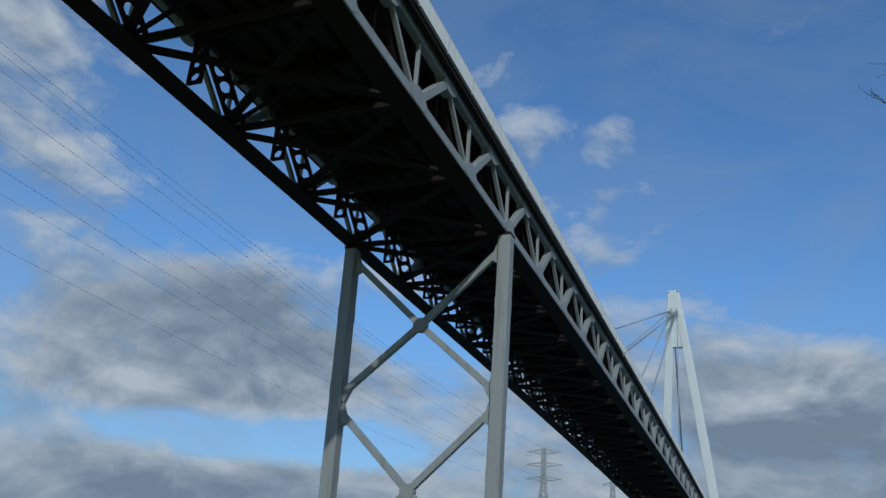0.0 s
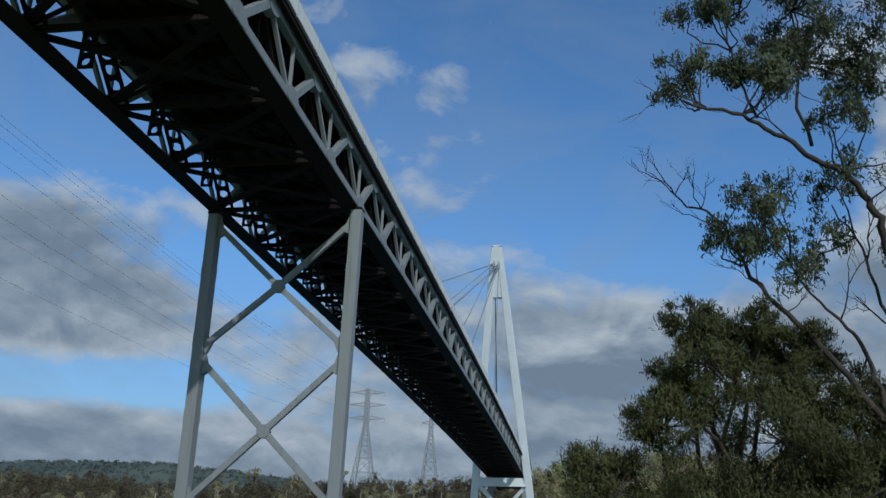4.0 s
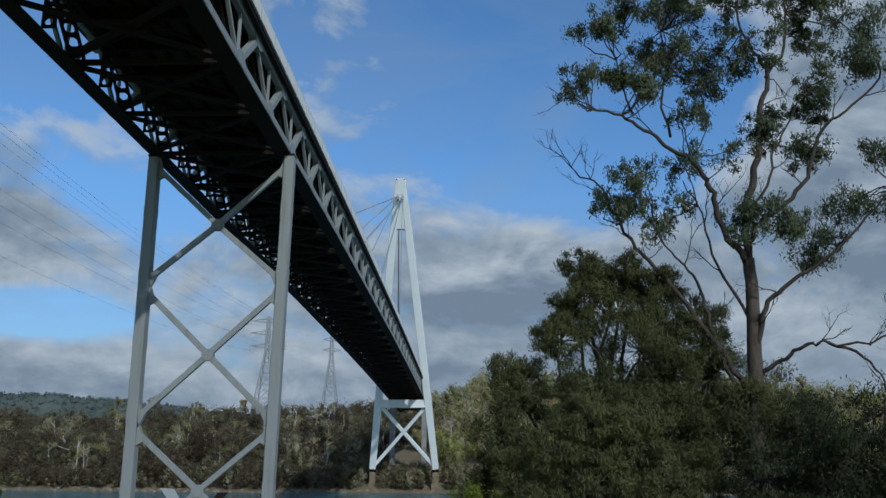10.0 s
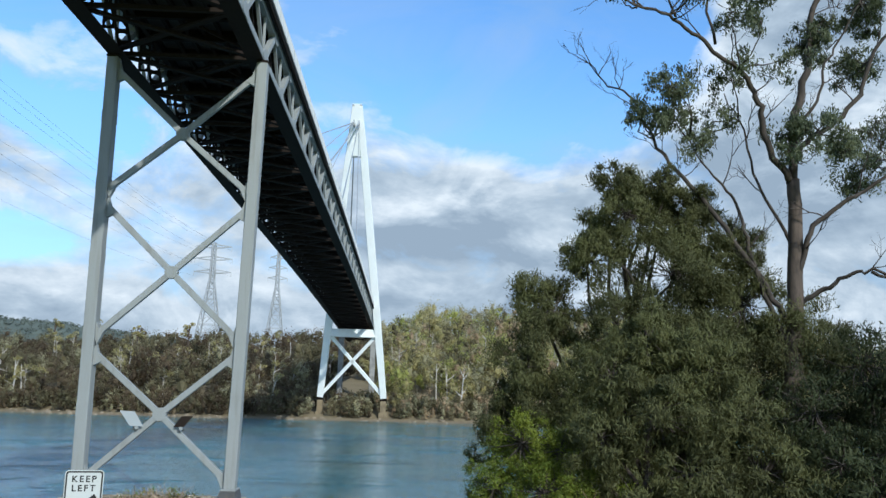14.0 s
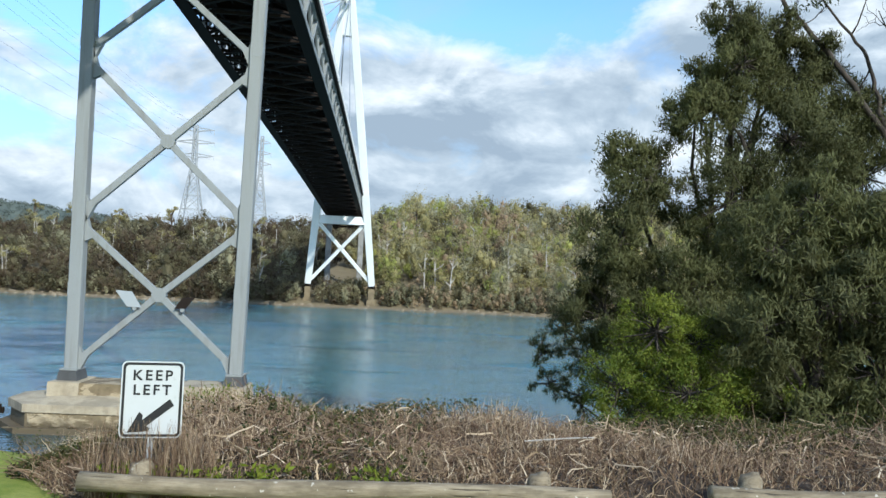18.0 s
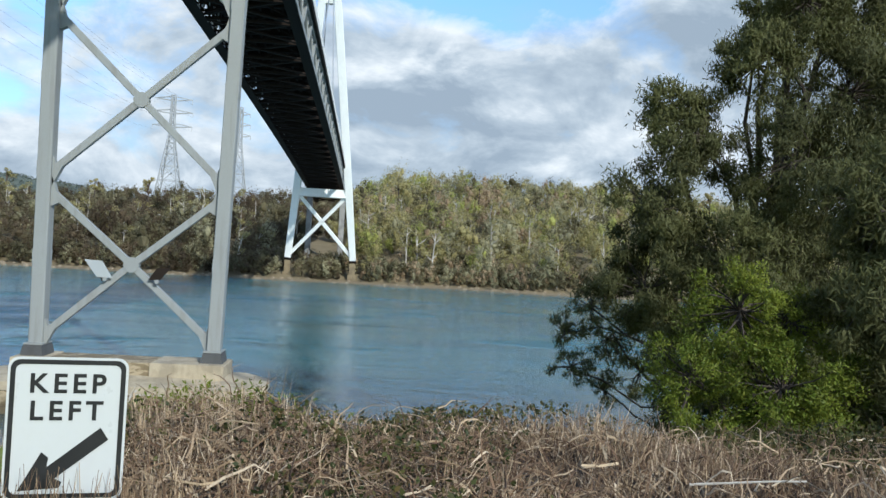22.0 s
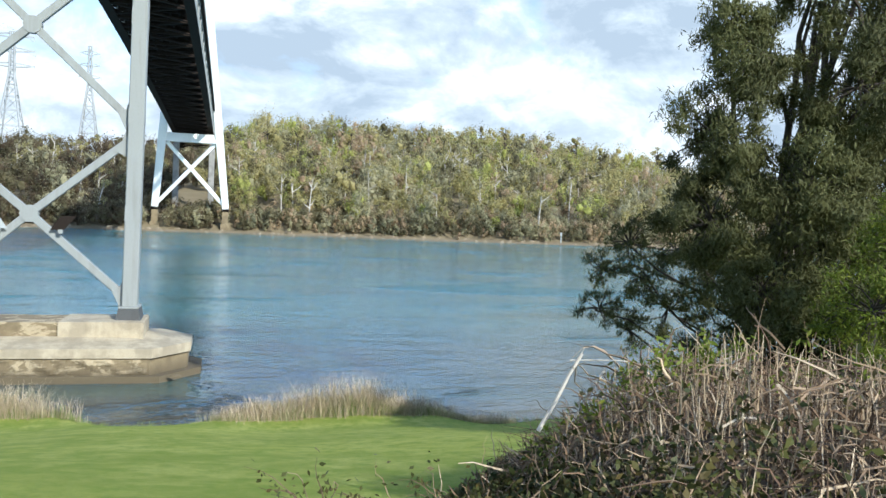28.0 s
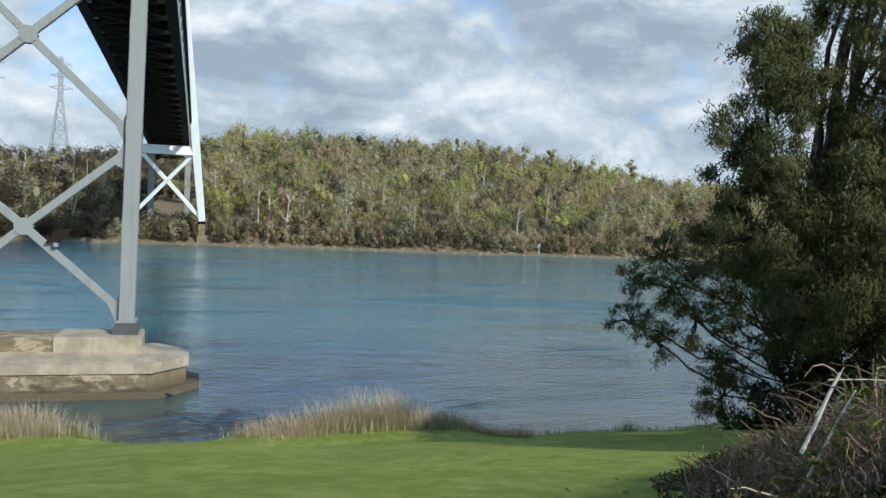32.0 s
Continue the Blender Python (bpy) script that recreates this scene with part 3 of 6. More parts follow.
def pierced(p, q, wide, deep, gap=0.95, rim=0.16, cut=0.17):
    """A built-up member: a plate wide across the bridge, with a row of round-cornered openings along it."""
    p, q = np.array(p, float), np.array(q, float)
    length = np.linalg.norm(q - p)
    d = (q - p) / length
    across = np.array((1.0, 0, 0))
    nrm = np.cross(across, d)
    n = max(2, int(round(length / gap)))
    step = length / n
    w, hl = wide / 2, step / 2
    iw, ih = w - rim, hl - rim * 0.9
    inner = [(iw, ih - cut), (iw - cut, ih), (cut - iw, ih), (-iw, ih - cut), (-iw, cut - ih), (cut - iw, -ih), (iw - cut, -ih), (iw, cut - ih)]
    outer = [(w, hl), (w, hl), (-w, hl), (-w, hl), (-w, -hl), (-w, -hl), (w, -hl), (w, -hl)]
    g = Geo()
    for i in range(n):
        c = p + d * (step * (i + 0.5))
        v = [c + across * u + d * t + nrm * s * deep / 2 for s in (-1, 1) for ring in (outer, inner) for u, t in ring]
        f = []
        for k in range(8):
            j = (k + 1) % 8
            f += [(8 + k, 8 + j, 24 + j, 24 + k)]
            if k % 2:
                f += [(k, j, 8 + j, 8 + k), (16 + j, 16 + k, 24 + k, 24 + j), (j, k, 16 + k, 16 + j)]
            else:
                f += [(k, 8 + j, 8 + k), (16 + k, 24 + k, 24 + j)]
        g.add(v, f)
    v, back = np.unique(np.round(np.concatenate(g.v), 4), axis=0, return_inverse=True)
    back = back.ravel()
    return Geo().add(v, [tuple(int(back[i]) for i in f) for f in g.f])


def gusset(x, y, z, up):
    """A thin rounded node plate on a truss face."""
    pts = []
    for i in range(12):
        a = 2 * math.pi * i / 12
        pts.append((1.15 * math.cos(a) * (1.0 if math.sin(a) * up < 0.3 else 0.8), max(0.62 * math.sin(a) * up + 0.18, -0.29) * up))
    v, f = prism(pts, -0.29, 0.29)
    w = np.stack([v[:, 1] + x, v[:, 0] + y, v[:, 2] + z], 1)
    return Geo().add(w, f)


for sx in (-1, 1):
    x = sx * HALF
    for k in range(FIRST, LAST):
        y0, y1, ym = 0.3 + k * PANEL, 0.3 + (k + 1) * PANEL, 0.3 + (k + 0.5) * PANEL
        b0, b1, tm = (x, y0, chord_z(y0)), (x, y1, chord_z(y1)), (x, ym, chord_z(ym) + DEPTH)
        t0 = (x, ym - PANEL, chord_z(ym - PANEL) + DEPTH)
        bpart("bottom_chord", bar(b0, b1, 0.52, 0.62, 0.03), STEEL)
        bpart("top_chord", bar(t0, tm, 0.48, 0.52, 0.03), STEEL)
        xi = x - sx * 0.95
        bpart("diagonal", bar(b0, tm, 0.5, 0.50, 0.03), STEEL)
        bpart("tie", bar(tm, b1, 0.26, 0.26, 0.02), STEEL)
        bpart("vertical", bar((x, y0, chord_z(y0) + 0.3), (x, y0, chord_z(y0) + DEPTH - 0.25), 0.22, 0.2, 0.02, up=(1, 0, 0)), STEEL)
        # Inner plates are grey steel too; the shade on them is painted dark.
        bpart("pierced_brace", pierced((xi, ym, tm[2]), (xi, y1, b1[2]), 1.05, 0.24), STEEL_DARK_AND_SHADE)
        bpart("pierced_strut", pierced((xi, ym, chord_z(ym) + 0.25), (xi, ym, chord_z(ym) + DEPTH - 0.3), 0.9, 0.2, 0.85), STEEL_DARK_AND_SHADE)
        bpart("gusset_plate", gusset(x, y0, chord_z(y0), 1), STEEL)
        bpart("gusset_plate", gusset(x, ym, chord_z(ym) + DEPTH, -1), STEEL)

# Members under the deck have its shade painted into their colour.
for k in range(FIRST, LAST):
    y0, y1, ym = 0.3 + k * PANEL, 0.3 + (k + 1) * PANEL, 0.3 + (k + 0.5) * PANEL
    z0, z1 = chord_z(y0), chord_z(y1)
    g = HALF - 0.35
    bpart("cross_strut", bar((-g, y0, z0), (g, y0, z0), 0.34, 0.34, 0.03), STEEL_DARK_AND_SHADE)
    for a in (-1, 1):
        bpart("sway_brace", bar((a * g, y0 + 0.04 * a, z0 + 0.3), (-a * 0.6, y0 + 0.04 * a, z0 + DEPTH - 0.7), 0.22, 0.2, 0.02), STEEL_DARK_AND_SHADE)
        # Wide flange plate; its dark face also paints shade over the chord's underside.
        bpart("chord_plate", bar((a * (HALF - 0.45), y0, z0 - 0.335), (a * (HALF - 0.45), y1, z1 - 0.335), 1.35, 0.03, 0.006), STEEL_DARK_AND_SHADE)
        bpart("lateral_brace", bar((a * g, y0 + 0.3, z0 + 0.1 + 0.12 * a), (-a * g, y1 - 0.3, z1 + 0.1 + 0.12 * a), 0.5, 0.22, 0.02), STEEL_DARK_AND_SHADE)
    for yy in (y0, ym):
        bpart("floor_beam", i_beam((-g, yy, chord_z(yy) + DEPTH - 0.25), (g, yy, chord_z(yy) + DEPTH - 0.25), 0.4, 1.0), STEEL_DARK_AND_SHADE)
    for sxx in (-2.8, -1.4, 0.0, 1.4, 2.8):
        bpart("stringer", i_beam((sxx, y0, z0 + DEPTH + 0.02), (sxx, y1, z1 + DEPTH + 0.02), 0.3, 0.44), STEEL_DARK_AND_SHADE)
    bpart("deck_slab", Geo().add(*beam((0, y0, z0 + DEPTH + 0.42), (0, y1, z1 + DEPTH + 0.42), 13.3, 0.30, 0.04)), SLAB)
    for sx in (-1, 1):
        bpart("side_girder", i_beam((sx * 4.6, y0, z0 + DEPTH - 0.2), (sx * 4.6, y1, z1 + DEPTH - 0.2), 0.4, 0.9), STEEL_DARK_AND_SHADE)
        bpart("edge_girder", bar((sx * 6.45, y0, z0 + DEPTH + 0.14), (sx * 6.45, y1, z1 + DEPTH + 0.14), 0.2, 0.26, 0.02), STEEL_DARK_AND_SHADE)
        for j in range(4):
            a, c = y0 + j * PANEL / 4 + 0.02, y0 + (j + 1) * PANEL / 4 - 0.02
            za, zc = chord_z(a) + DEPTH + 1.05, chord_z(c) + DEPTH + 1.05
            bpart("parapet_panel", bar((sx * 6.62, a, za), (sx * 6.62, c, zc), 0.14, 1.08, 0.02), PARAPET)
        bpart("hand_rail", bar((sx * 6.62, y0, z0 + DEPTH + 1.62), (sx * 6.62, y1, z1 + DEPTH + 1.62), 0.12, 0.10, 0.02), GALV)
        for j in range(2):
            a = y0 + (j + 0.5) * PANEL / 2
            bpart("rail_post", bar((sx * 6.62, a, chord_z(a) + DEPTH + 0.4), (sx * 6.62, a, chord_z(a) + DEPTH + 1.6), 0.1, 0.2, 0.02, up=(1, 0, 0)), GALV)


# ---------------------------------------------------------------- trestle and its pier
trestle = thing("steel_trestle", "tall grey steel trestle with stacked X braces on a pier", "bridge support", at=(0, 0, 3))


def tpart(name, geo, mat, label="", parent=None):
    ob = part(name, geo, mat, parent or trestle, label)
    ob.matrix_parent_inverse = Matrix.Translation((0, 0, -3))
    return ob


LEG_W, LEG_D = 0.86, 0.95
Z_TOP, Z_FOOT = chord_z(0) - 0.36, 3.75


def leg_x(z):
    return 5.48 + 0.36 * (z - 3.5) / 33.0


for sx in (-1, 1):
    leg = tpart("leg", bar((sx * leg_x(Z_FOOT), 0, Z_FOOT), (sx * leg_x(Z_TOP), 0, Z_TOP), LEG_W, LEG_D, 0.05, up=(0, 1, 0)), STEEL)
    for z in (9.2, 14.8, 20.5, 26.2, 31.6):
        part("splice_plate", bar((sx * leg_x(z - 0.45), 0, z - 0.45), (sx * leg_x(z + 0.45), 0, z + 0.45), LEG_W + 0.016, LEG_D + 0.016, 0.02, up=(0, 1, 0)), STEEL, leg)
    x = sx * leg_x(3.3)
    shoe = Geo()
    shoe.add(*prism([(x - 0.70, 3.0), (x + 0.70, 3.0), (x + 0.56, 3.62), (x - 0.56, 3.62)], -0.95, 0.95))
    shoe.add(*block(x - 0.56, x + 0.56, -0.8, 0.8, 3.62, 3.70, 0.02))
    tpart("foot_plate", Geo().add(*block(x - 0.58, x + 0.58, -0.82, 0.82, 3.70, 3.80, 0.02)), STEEL)
    tpart("foot_shoe", shoe, SHOE, "dark sloped steel shoe")
    top = Geo().add(*block(sx * leg_x(Z_TOP) - 0.46, sx * leg_x(Z_TOP) + 0.46, -0.5, 0.5, Z_TOP - 0.2, Z_TOP, 0.04))
    tpart("bearing_plate", top, STEEL_DARK_AND_SHADE)

TIERS = ((35.5, 30.45, 25.9), (24.6, 19.55, 14.65), (13.4, 8.98, 4.35))
for hi, mid, lo in TIERS:
    for sx in (-1, 1):
        off = 0.0
        a = (sx * (leg_x(hi) - 0.38), off, hi)
        c = (-sx * (leg_x(lo) - 0.38), off, lo)
        m = np.array((0, off, mid))
        tpart("brace", bar(a, m, 0.44, 0.38, 0.03, up=(0, 1, 0)), STEEL)
        tpart("brace", bar(m, c, 0.44, 0.38, 0.03, up=(0, 1, 0)), STEEL)
        for z, s2 in ((hi, -1), (lo, 1)):
            xx = sx * (leg_x(z) - 0.41)
            o = [(xx, z - 1.0), (xx - sx * 0.75, z + s2 * 0.62), (xx - sx * 0.35, z + s2 * 0.12), (xx, z + 1.0)]
            tpart("gusset_plate", Geo().add(*prism(o, -0.22, 0.22)), STEEL)
    hub = [(0.5 * math.cos(i * math.pi / 5), mid + 0.5 * math.sin(i * math.pi / 5)) for i in range(10)]
    tpart("hub_plate", Geo().add(*prism(hub, -0.24, 0.24)), STEEL)

for sx, mat, lab in ((-1, NAV_WHITE, "white tilted marker board"), (1, STEEL_DARK_AND_SHADE, "dark tilted marker board")):
    marker = thing("navigation_marker", lab + " bolted to the trestle brace", "marker board", "markers on the trestle", at=(sx * 1.7, -0.45, 8.0))
    s = 1.1 if sx < 0 else 0.85
    o = [(-1.0 * s, 1.1 * s), (0.0, 1.05 * s), (0.62 * s, 0.1), (-0.25 * s, 0.12)]
    if sx > 0:
        o = [(-x_, z_) for x_, z_ in reversed(o)]
    part("board", Geo().add(*prism(o, -0.05, 0.0)), mat, marker)
    part("bracket", bar((0, 0.0, 0.15), (0.0, 0.35, -0.1), 0.14, 0.14, 0.02), STEEL_DARK_AND_SHADE, marker)
    part("lamp_box", Geo().add(*block(0.1 * -sx, 0.1 * -sx + 0.24, -0.12, 0.12, -0.1, 0.14, 0.03)), STEEL, marker)

pier = thing("concrete_pier", "weathered two-tier concrete river pier with tide-stained base", "bridge pier", at=(0, 0, 0))


def hexagon(hx, hy, cut, z0, z1, crown=0.0):
    """A long slab with pointed noses; its top may rise by crown towards the middle."""
    o = [(-hx, -hy + cut * 1.25), (-hx + cut, -hy), (hx - cut, -hy), (hx, -hy + cut * 1.25), (hx, hy - cut * 1.25), (hx - cut, hy), (-hx + cut, hy), (-hx, hy - cut * 1.25)]
    v = [(x, y, z) for z in (z0, z1) for x, y in o] + [(x * 0.72, y * 0.42, z1 + crown) for x, y in o]
    f = [(l + i, l + (i + 1) % 8, l + 8 + (i + 1) % 8, l + 8 + i) for l in (0, 8) for i in range(8)] + [tuple(range(7, -1, -1)), tuple(range(16, 24))]
    return np.array(v, float), f


part("plinth", Geo().add(*block(-6.3, 6.3, -1.62, 1.5, 1.9, 2.99, 0.06)), WORN, pier, "dark stained concrete plinth")
part("plinth_block", Geo().add(*block(1.9, 6.42, -1.75, 1.62, 1.9, 3.04, 0.06)), CONCRETE, pier, "pale raised concrete block")
part("plinth_block", Geo().add(*block(-6.42, -4.4, -1.75, 1.62, 1.9, 3.04, 0.06)), CONCRETE, pier, "pale raised concrete block")
part("pier_cap", Geo().add(*hexagon(9.0, 3.7, 1.9, 1.34, 1.86, 0.36)), CONCRETE, pier)
part("pier_ledge", Geo().add(*hexagon(8.85, 3.55, 1.9, 0.3, 1.35)), WET_STONE, pier)
# Tide-stained base, raised so its dark band also stands in for the reflection.
part("pier_base", Geo().add(*hexagon(9.6, 3.9, 2.1, -4.5, 0.38)), WET_STONE, pier, "dark tide-stained stone base, standing also for its water reflection")
rng = np.random.default_rng(5)
def worn_band(x0, x1, y, z0, z1):
    """A ragged eroded face that stands off the pier wall by a few centimetres."""
    nx, nz = 90, 9
    v = []
    for k in range(nz):
        for i in range(nx):
            x, z = x0 + (x1 - x0) * i / (nx - 1), z0 + (z1 - z0) * k / (nz - 1)
            edge = 0.0 if k in (0, nz - 1) or i in (0, nx - 1) else 1.0
            swell = math.sin(x * 2.1 + 1.5 * math.sin(x * 0.9)) * math.sin(z * 4.0 + x * 0.7) + 0.6 * math.sin(x * 5.3 + z * 7.0) + rng.uniform(-0.5, 0.5)
            v.append((x, y - edge * 0.05 * max(swell, -0.6) + 0.03 * (1 - edge), z))
    f = [(k * nx + i, k * nx + i + 1, (k + 1) * nx + i + 1, (k + 1) * nx + i) for k in range(nz - 1) for i in range(nx - 1)]
    return Geo().add(v, f)


part("worn_face", worn_band(-6.8, 6.8, -3.59, 0.36, 1.32), WORN, pier, "eroded patchy concrete face at the tide line")
for i in range(14):
    x, s = rng.uniform(-8.0, 8.6), rng.uniform(0.18, 0.4)
    ring = [(x + s * 1.3 * (1 - 0.4 * l) * math.cos(k * 1.047) * rng.uniform(0.8, 1.2), -3.75 + 0.5 * s * (1 - 0.4 * l) * math.sin(k * 1.047), 0.34 + l * s * rng.uniform(0.2, 0.4)) for l in (0, 1) for k in range(6)]
    part("stone", Geo().add(ring, [(k, (k + 1) % 6, 6 + (k + 1) % 6, 6 + k) for k in range(6)] + [tuple(range(6, 12))]), WET_STONE, pier)
part("fender_beam", bar((-9.3, -1.2, 1.0), (-12.4, -1.6, 0.85), 0.35, 0.4, 0.04), STEEL_DARK_AND_SHADE, pier, "dark timber fender beam")
part("fender_board", Geo().add(*prism([(-12.6, 0.5), (-9.2, 0.9), (-9.2, 1.5), (-11.4, 1.1)], -1.9, -1.75)), STEEL_DARK_AND_SHADE, pier)

# ---------------------------------------------------------------- leaning A-frame tower
tower = thing("bridge_tower", "tall white steel A-frame tower leaning out over the river", "bridge tower", at=(0, 206, 3))


def wpart(name, geo, mat, label=""):
    ob = part(name, geo, mat, tower, label)
    ob.matrix_parent_inverse = Matrix.Translation((0, -206, -3))
    return ob


LEAN = 32.0 / 86.4


def tw(x, z):
    """A place in the tower's leaning plane."""
    return (x, 206 - (z - 7.6) * LEAN, z)


def tw_leg(z):
    return 0.75 + (94.0 - z) * (9.35 / 86.4)


def tapered(a, c, wa, wc, da, dc):
    """A box that changes size from a to c."""
    va, f = beam(a, c, wa, da, 0.12, up=(0, 1, LEAN))
    vc, _ = beam(a, c, wc, dc, 0.12, up=(0, 1, LEAN))
    return Geo().add(np.concatenate([va[:8], vc[8:]]), f)


for sx in (-1, 1):
    zs = (7.4, 28.0, 52.0, 76.0, 93.9)
    ws = (2.0, 2.25, 2.35, 2.2, 1.5)
    for i in range(4):
        wpart("tower_leg", tapered(tw(sx * tw_leg(zs[i]), zs[i]), tw(sx * tw_leg(zs[i + 1]), zs[i + 1]), ws[i], ws[i + 1], ws[i] * 1.05, ws[i + 1] * 1.05), TOWER)
    foot = tw(sx * tw_leg(7.4), 7.4)
    wpart("pin_bearing", Geo().add(*tube([(foot[0] - 1.1, foot[1] + 0.5, 6.9), (foot[0] + 1.1, foot[1] + 0.5, 6.9)], (0.9, 0.9), 14)), STEEL_DARK_AND_SHADE, "dark steel hinge pin")
    ped = Geo()
    ped.add(*block(foot[0] - 0.9, foot[0] + 0.9, foot[1] - 0.6, foot[1] + 2.0, 2.2, 6.2, 0.12))
    ped.add(*block(foot[0] - 1.3, foot[0] + 1.3, foot[1] - 1.0, foot[1] + 2.6, -1.0, 2.6, 0.12))
    wpart("pedestal", ped, WET_STONE, "concrete footing")
    wpart("x_brace", bar(tw(sx * 6.7, 26.0), tw(-sx * 9.2, 8.6), 1.0, 1.0, 0.06, up=(0, 1, LEAN)), TOWER)
head = Geo()
v, f = prism([(-2.2, 79.5), (2.2, 79.5), (0.9, 94.0), (-0.9, 94.0)], -0.9, 0.9)
v[:, 1] += 206 - (v[:, 2] - 7.6) * LEAN
wpart("head_plate", head.add(v, f), TOWER)
wpart("cross_beam", bar(tw(-7.2, 27.3), tw(7.2, 27.3), 2.0, 2.5, 0.08), TOWER)
wpart("cap", bar(tw(-1.5, 94.05), tw(1.5, 94.05), 1.7, 0.2, 0.06), TOWER)
for sx in (-1, 1):
    wpart("cable_saddle", bar((sx * 0.7, 172.6, 88.2), (sx * 0.7, 179.0, 88.2), 0.5, 1.5, 0.1), GALV)
for x in (-5.4, 5.4):
    col = thing("support_column", "grey concrete column under the far end of the deck", "bridge column", "far columns", at=(x, 222, 6))
    ob = part("shaft", Geo().add(*beam((0, 0, -6), (0, 0, chord_z(222) - 6.6), 1.8, 1.8, 0.15)), COLUMN, col)
    ob = part("cap", Geo().add(*block(-1.3, 1.3, -1.3, 1.3, chord_z(222) - 7.2, chord_z(222) - 6.4, 0.1)), COLUMN, col)

for sx in (-1, 1):
    for ya, n in ((44, 2), (66, 2), (104, 2)):
        stay = thing("stay_cable", "slender twin steel stay cable from tower head to deck edge", "cable", "stay cables", at=(sx * 0.7, 174, 88.5))
        for j in range(n):
            e = (sx * 6.5 - sx * 0.7, ya + 0.35 * j - 174, chord_z(ya) + DEPTH + 0.4 - 88.5)
            strand = part("strand", Geo().add(*tube([(0, 0, 0.25 * j), np.array(e) * 0.5 + (0, 0, -0.25), e], (0.1, 0.1, 0.1), 6)), CABLE, stay)
        part("anchor_socket", Geo().add(*tube([e, np.array(e) * 0.985], (0.2, 0.16), 8)), GALV, strand)
    for ya in (252, 258):
        stay = thing("stay_cable", "slender steel back stay from tower head to the far bank", "cable", "stay cables", at=(sx * 0.7, 177, 88.5))
        e = (sx * 5.8, ya - 177, chord_z(ya) + DEPTH - 88.5)
        strand = part("strand", Geo().add(*tube([(0, 0, 0), np.array(e) * 0.5 + (0, 0, -0.3), e], (0.16, 0.16, 0.16), 6)), CABLE, stay)
        part("anchor_socket", Geo().add(*tube([e, np.array(e) * 0.985], (0.25, 0.2), 8)), GALV, strand)


# ---------------------------------------------------------------- power line
def pylon(at, height, base, arms, label):
    """A lattice pylon: four splayed legs, ring bars, X bracing and cross arms."""
    p = thing("power_pylon", label, "pylon", "pylons beyond the river", at=at)
    waist, wt_ = height * 0.62, base * 0.2

    def half(z):
        return base / 2 + (wt_ / 2 - base / 2) * min(z / waist, 1.0) - (0.3 * max(z - waist, 0) / (height - waist)) * wt_ / 2

    levels = [0, 0.16, 0.30, 0.42, 0.53, 0.62, 0.70, 0.77, 0.84, 0.91, 1.0]
    zs = [height * l for l in levels]
    for sx in (-1, 1):
        for sy in (-1, 1):
            g = Geo()
            for a, c in ((0, waist), (waist, height)):
                g.add(*beam((sx * half(a), sy * half(a), a), (sx * half(c), sy * half(c), c), 0.55, 0.55, 0.02))
            part("leg", g, PYLON, p)
    for i in range(len(zs) - 1):
        a, c = zs[i], zs[i + 1]
        for ax in (0, 1):
            for s in (-1, 1):
                def pt(u, z):
                    return (u * half(z), s * half(z), z) if ax == 0 else (s * half(z), u * half(z), z)
                g = Geo().add(*beam(pt(-1, a), pt(1, c), 0.26, 0.26, 0.01)).add(*beam(pt(1, a), pt(-1, c), 0.26, 0.26, 0.01)).add(*beam(pt(-1, c), pt(1, c), 0.3, 0.3, 0.01))
                part("lattice", g, PYLON, p)
    for z, r in arms:
        for s in (-1, 1):
            g = Geo()
            for sy in (-1, 1):
                g.add(*beam((s * half(z), sy * half(z), z - 0.9), (s * r, 0, z), 0.42, 0.42, 0.01))
                g.add(*beam((s * half(z), sy * half(z), z + 1.2), (s * r, 0, z), 0.36, 0.36, 0.01))
            arm = part("cross_arm", g, PYLON, p)
            part("insulator", Geo().add(*tube([(s * r, 0, z), (s * r, 0, z - 2.4)], (0.16, 0.16), 6)), GALV, arm)
    return p


P1, P2 = (-94.5, 400.0, 33.0), (-71.0, 480.0, 36.0)
ARMS1 = ((53.0, 10.0), (46.0, 10.6), (38.5, 10.4))
pylon(P1, 55.0, 12.0, ARMS1, "grey steel lattice power pylon with three wide cross arms")
pylon(P2, 61.0, 11.0, ((57.0, 5.6), (50.0, 6.0), (43.0, 6.4)), "slim grey lattice power pylon further back on the far hill")
pylon((35.0, 900.0, 52.0), 34.0, 9.0, ((30.0, 7.0), (25.0, 7.0)), "small distant lattice pylon above the ridge")
for s in (-1, 1):
    for z, r in ARMS1 + ((55.0, 1.6),):
        a = np.array((P1[0] + s * r, 400.0, P1[2] + z - (2.4 if r > 3 else 0)))
        b = np.array((-52.0 + s * r * 0.9, -260.0, a[2] + 2.0))
        pts = [a + (b - a) * t - np.array((0, 0, 15.0 * 4 * t * (1 - t))) for t in np.linspace(0, 1, 28)]
        w = thing("power_line", "thin dark overhead power conductor crossing the river", "power line", "overhead conductors", at=tuple(a))
        part("conductor", Geo().add(*tube([q - a for q in pts], [0.028 + 0.0] * 28, 4)), WIRE, w)
# ---------------------------------------------------------------- far forest
rng = np.random.default_rng(11)


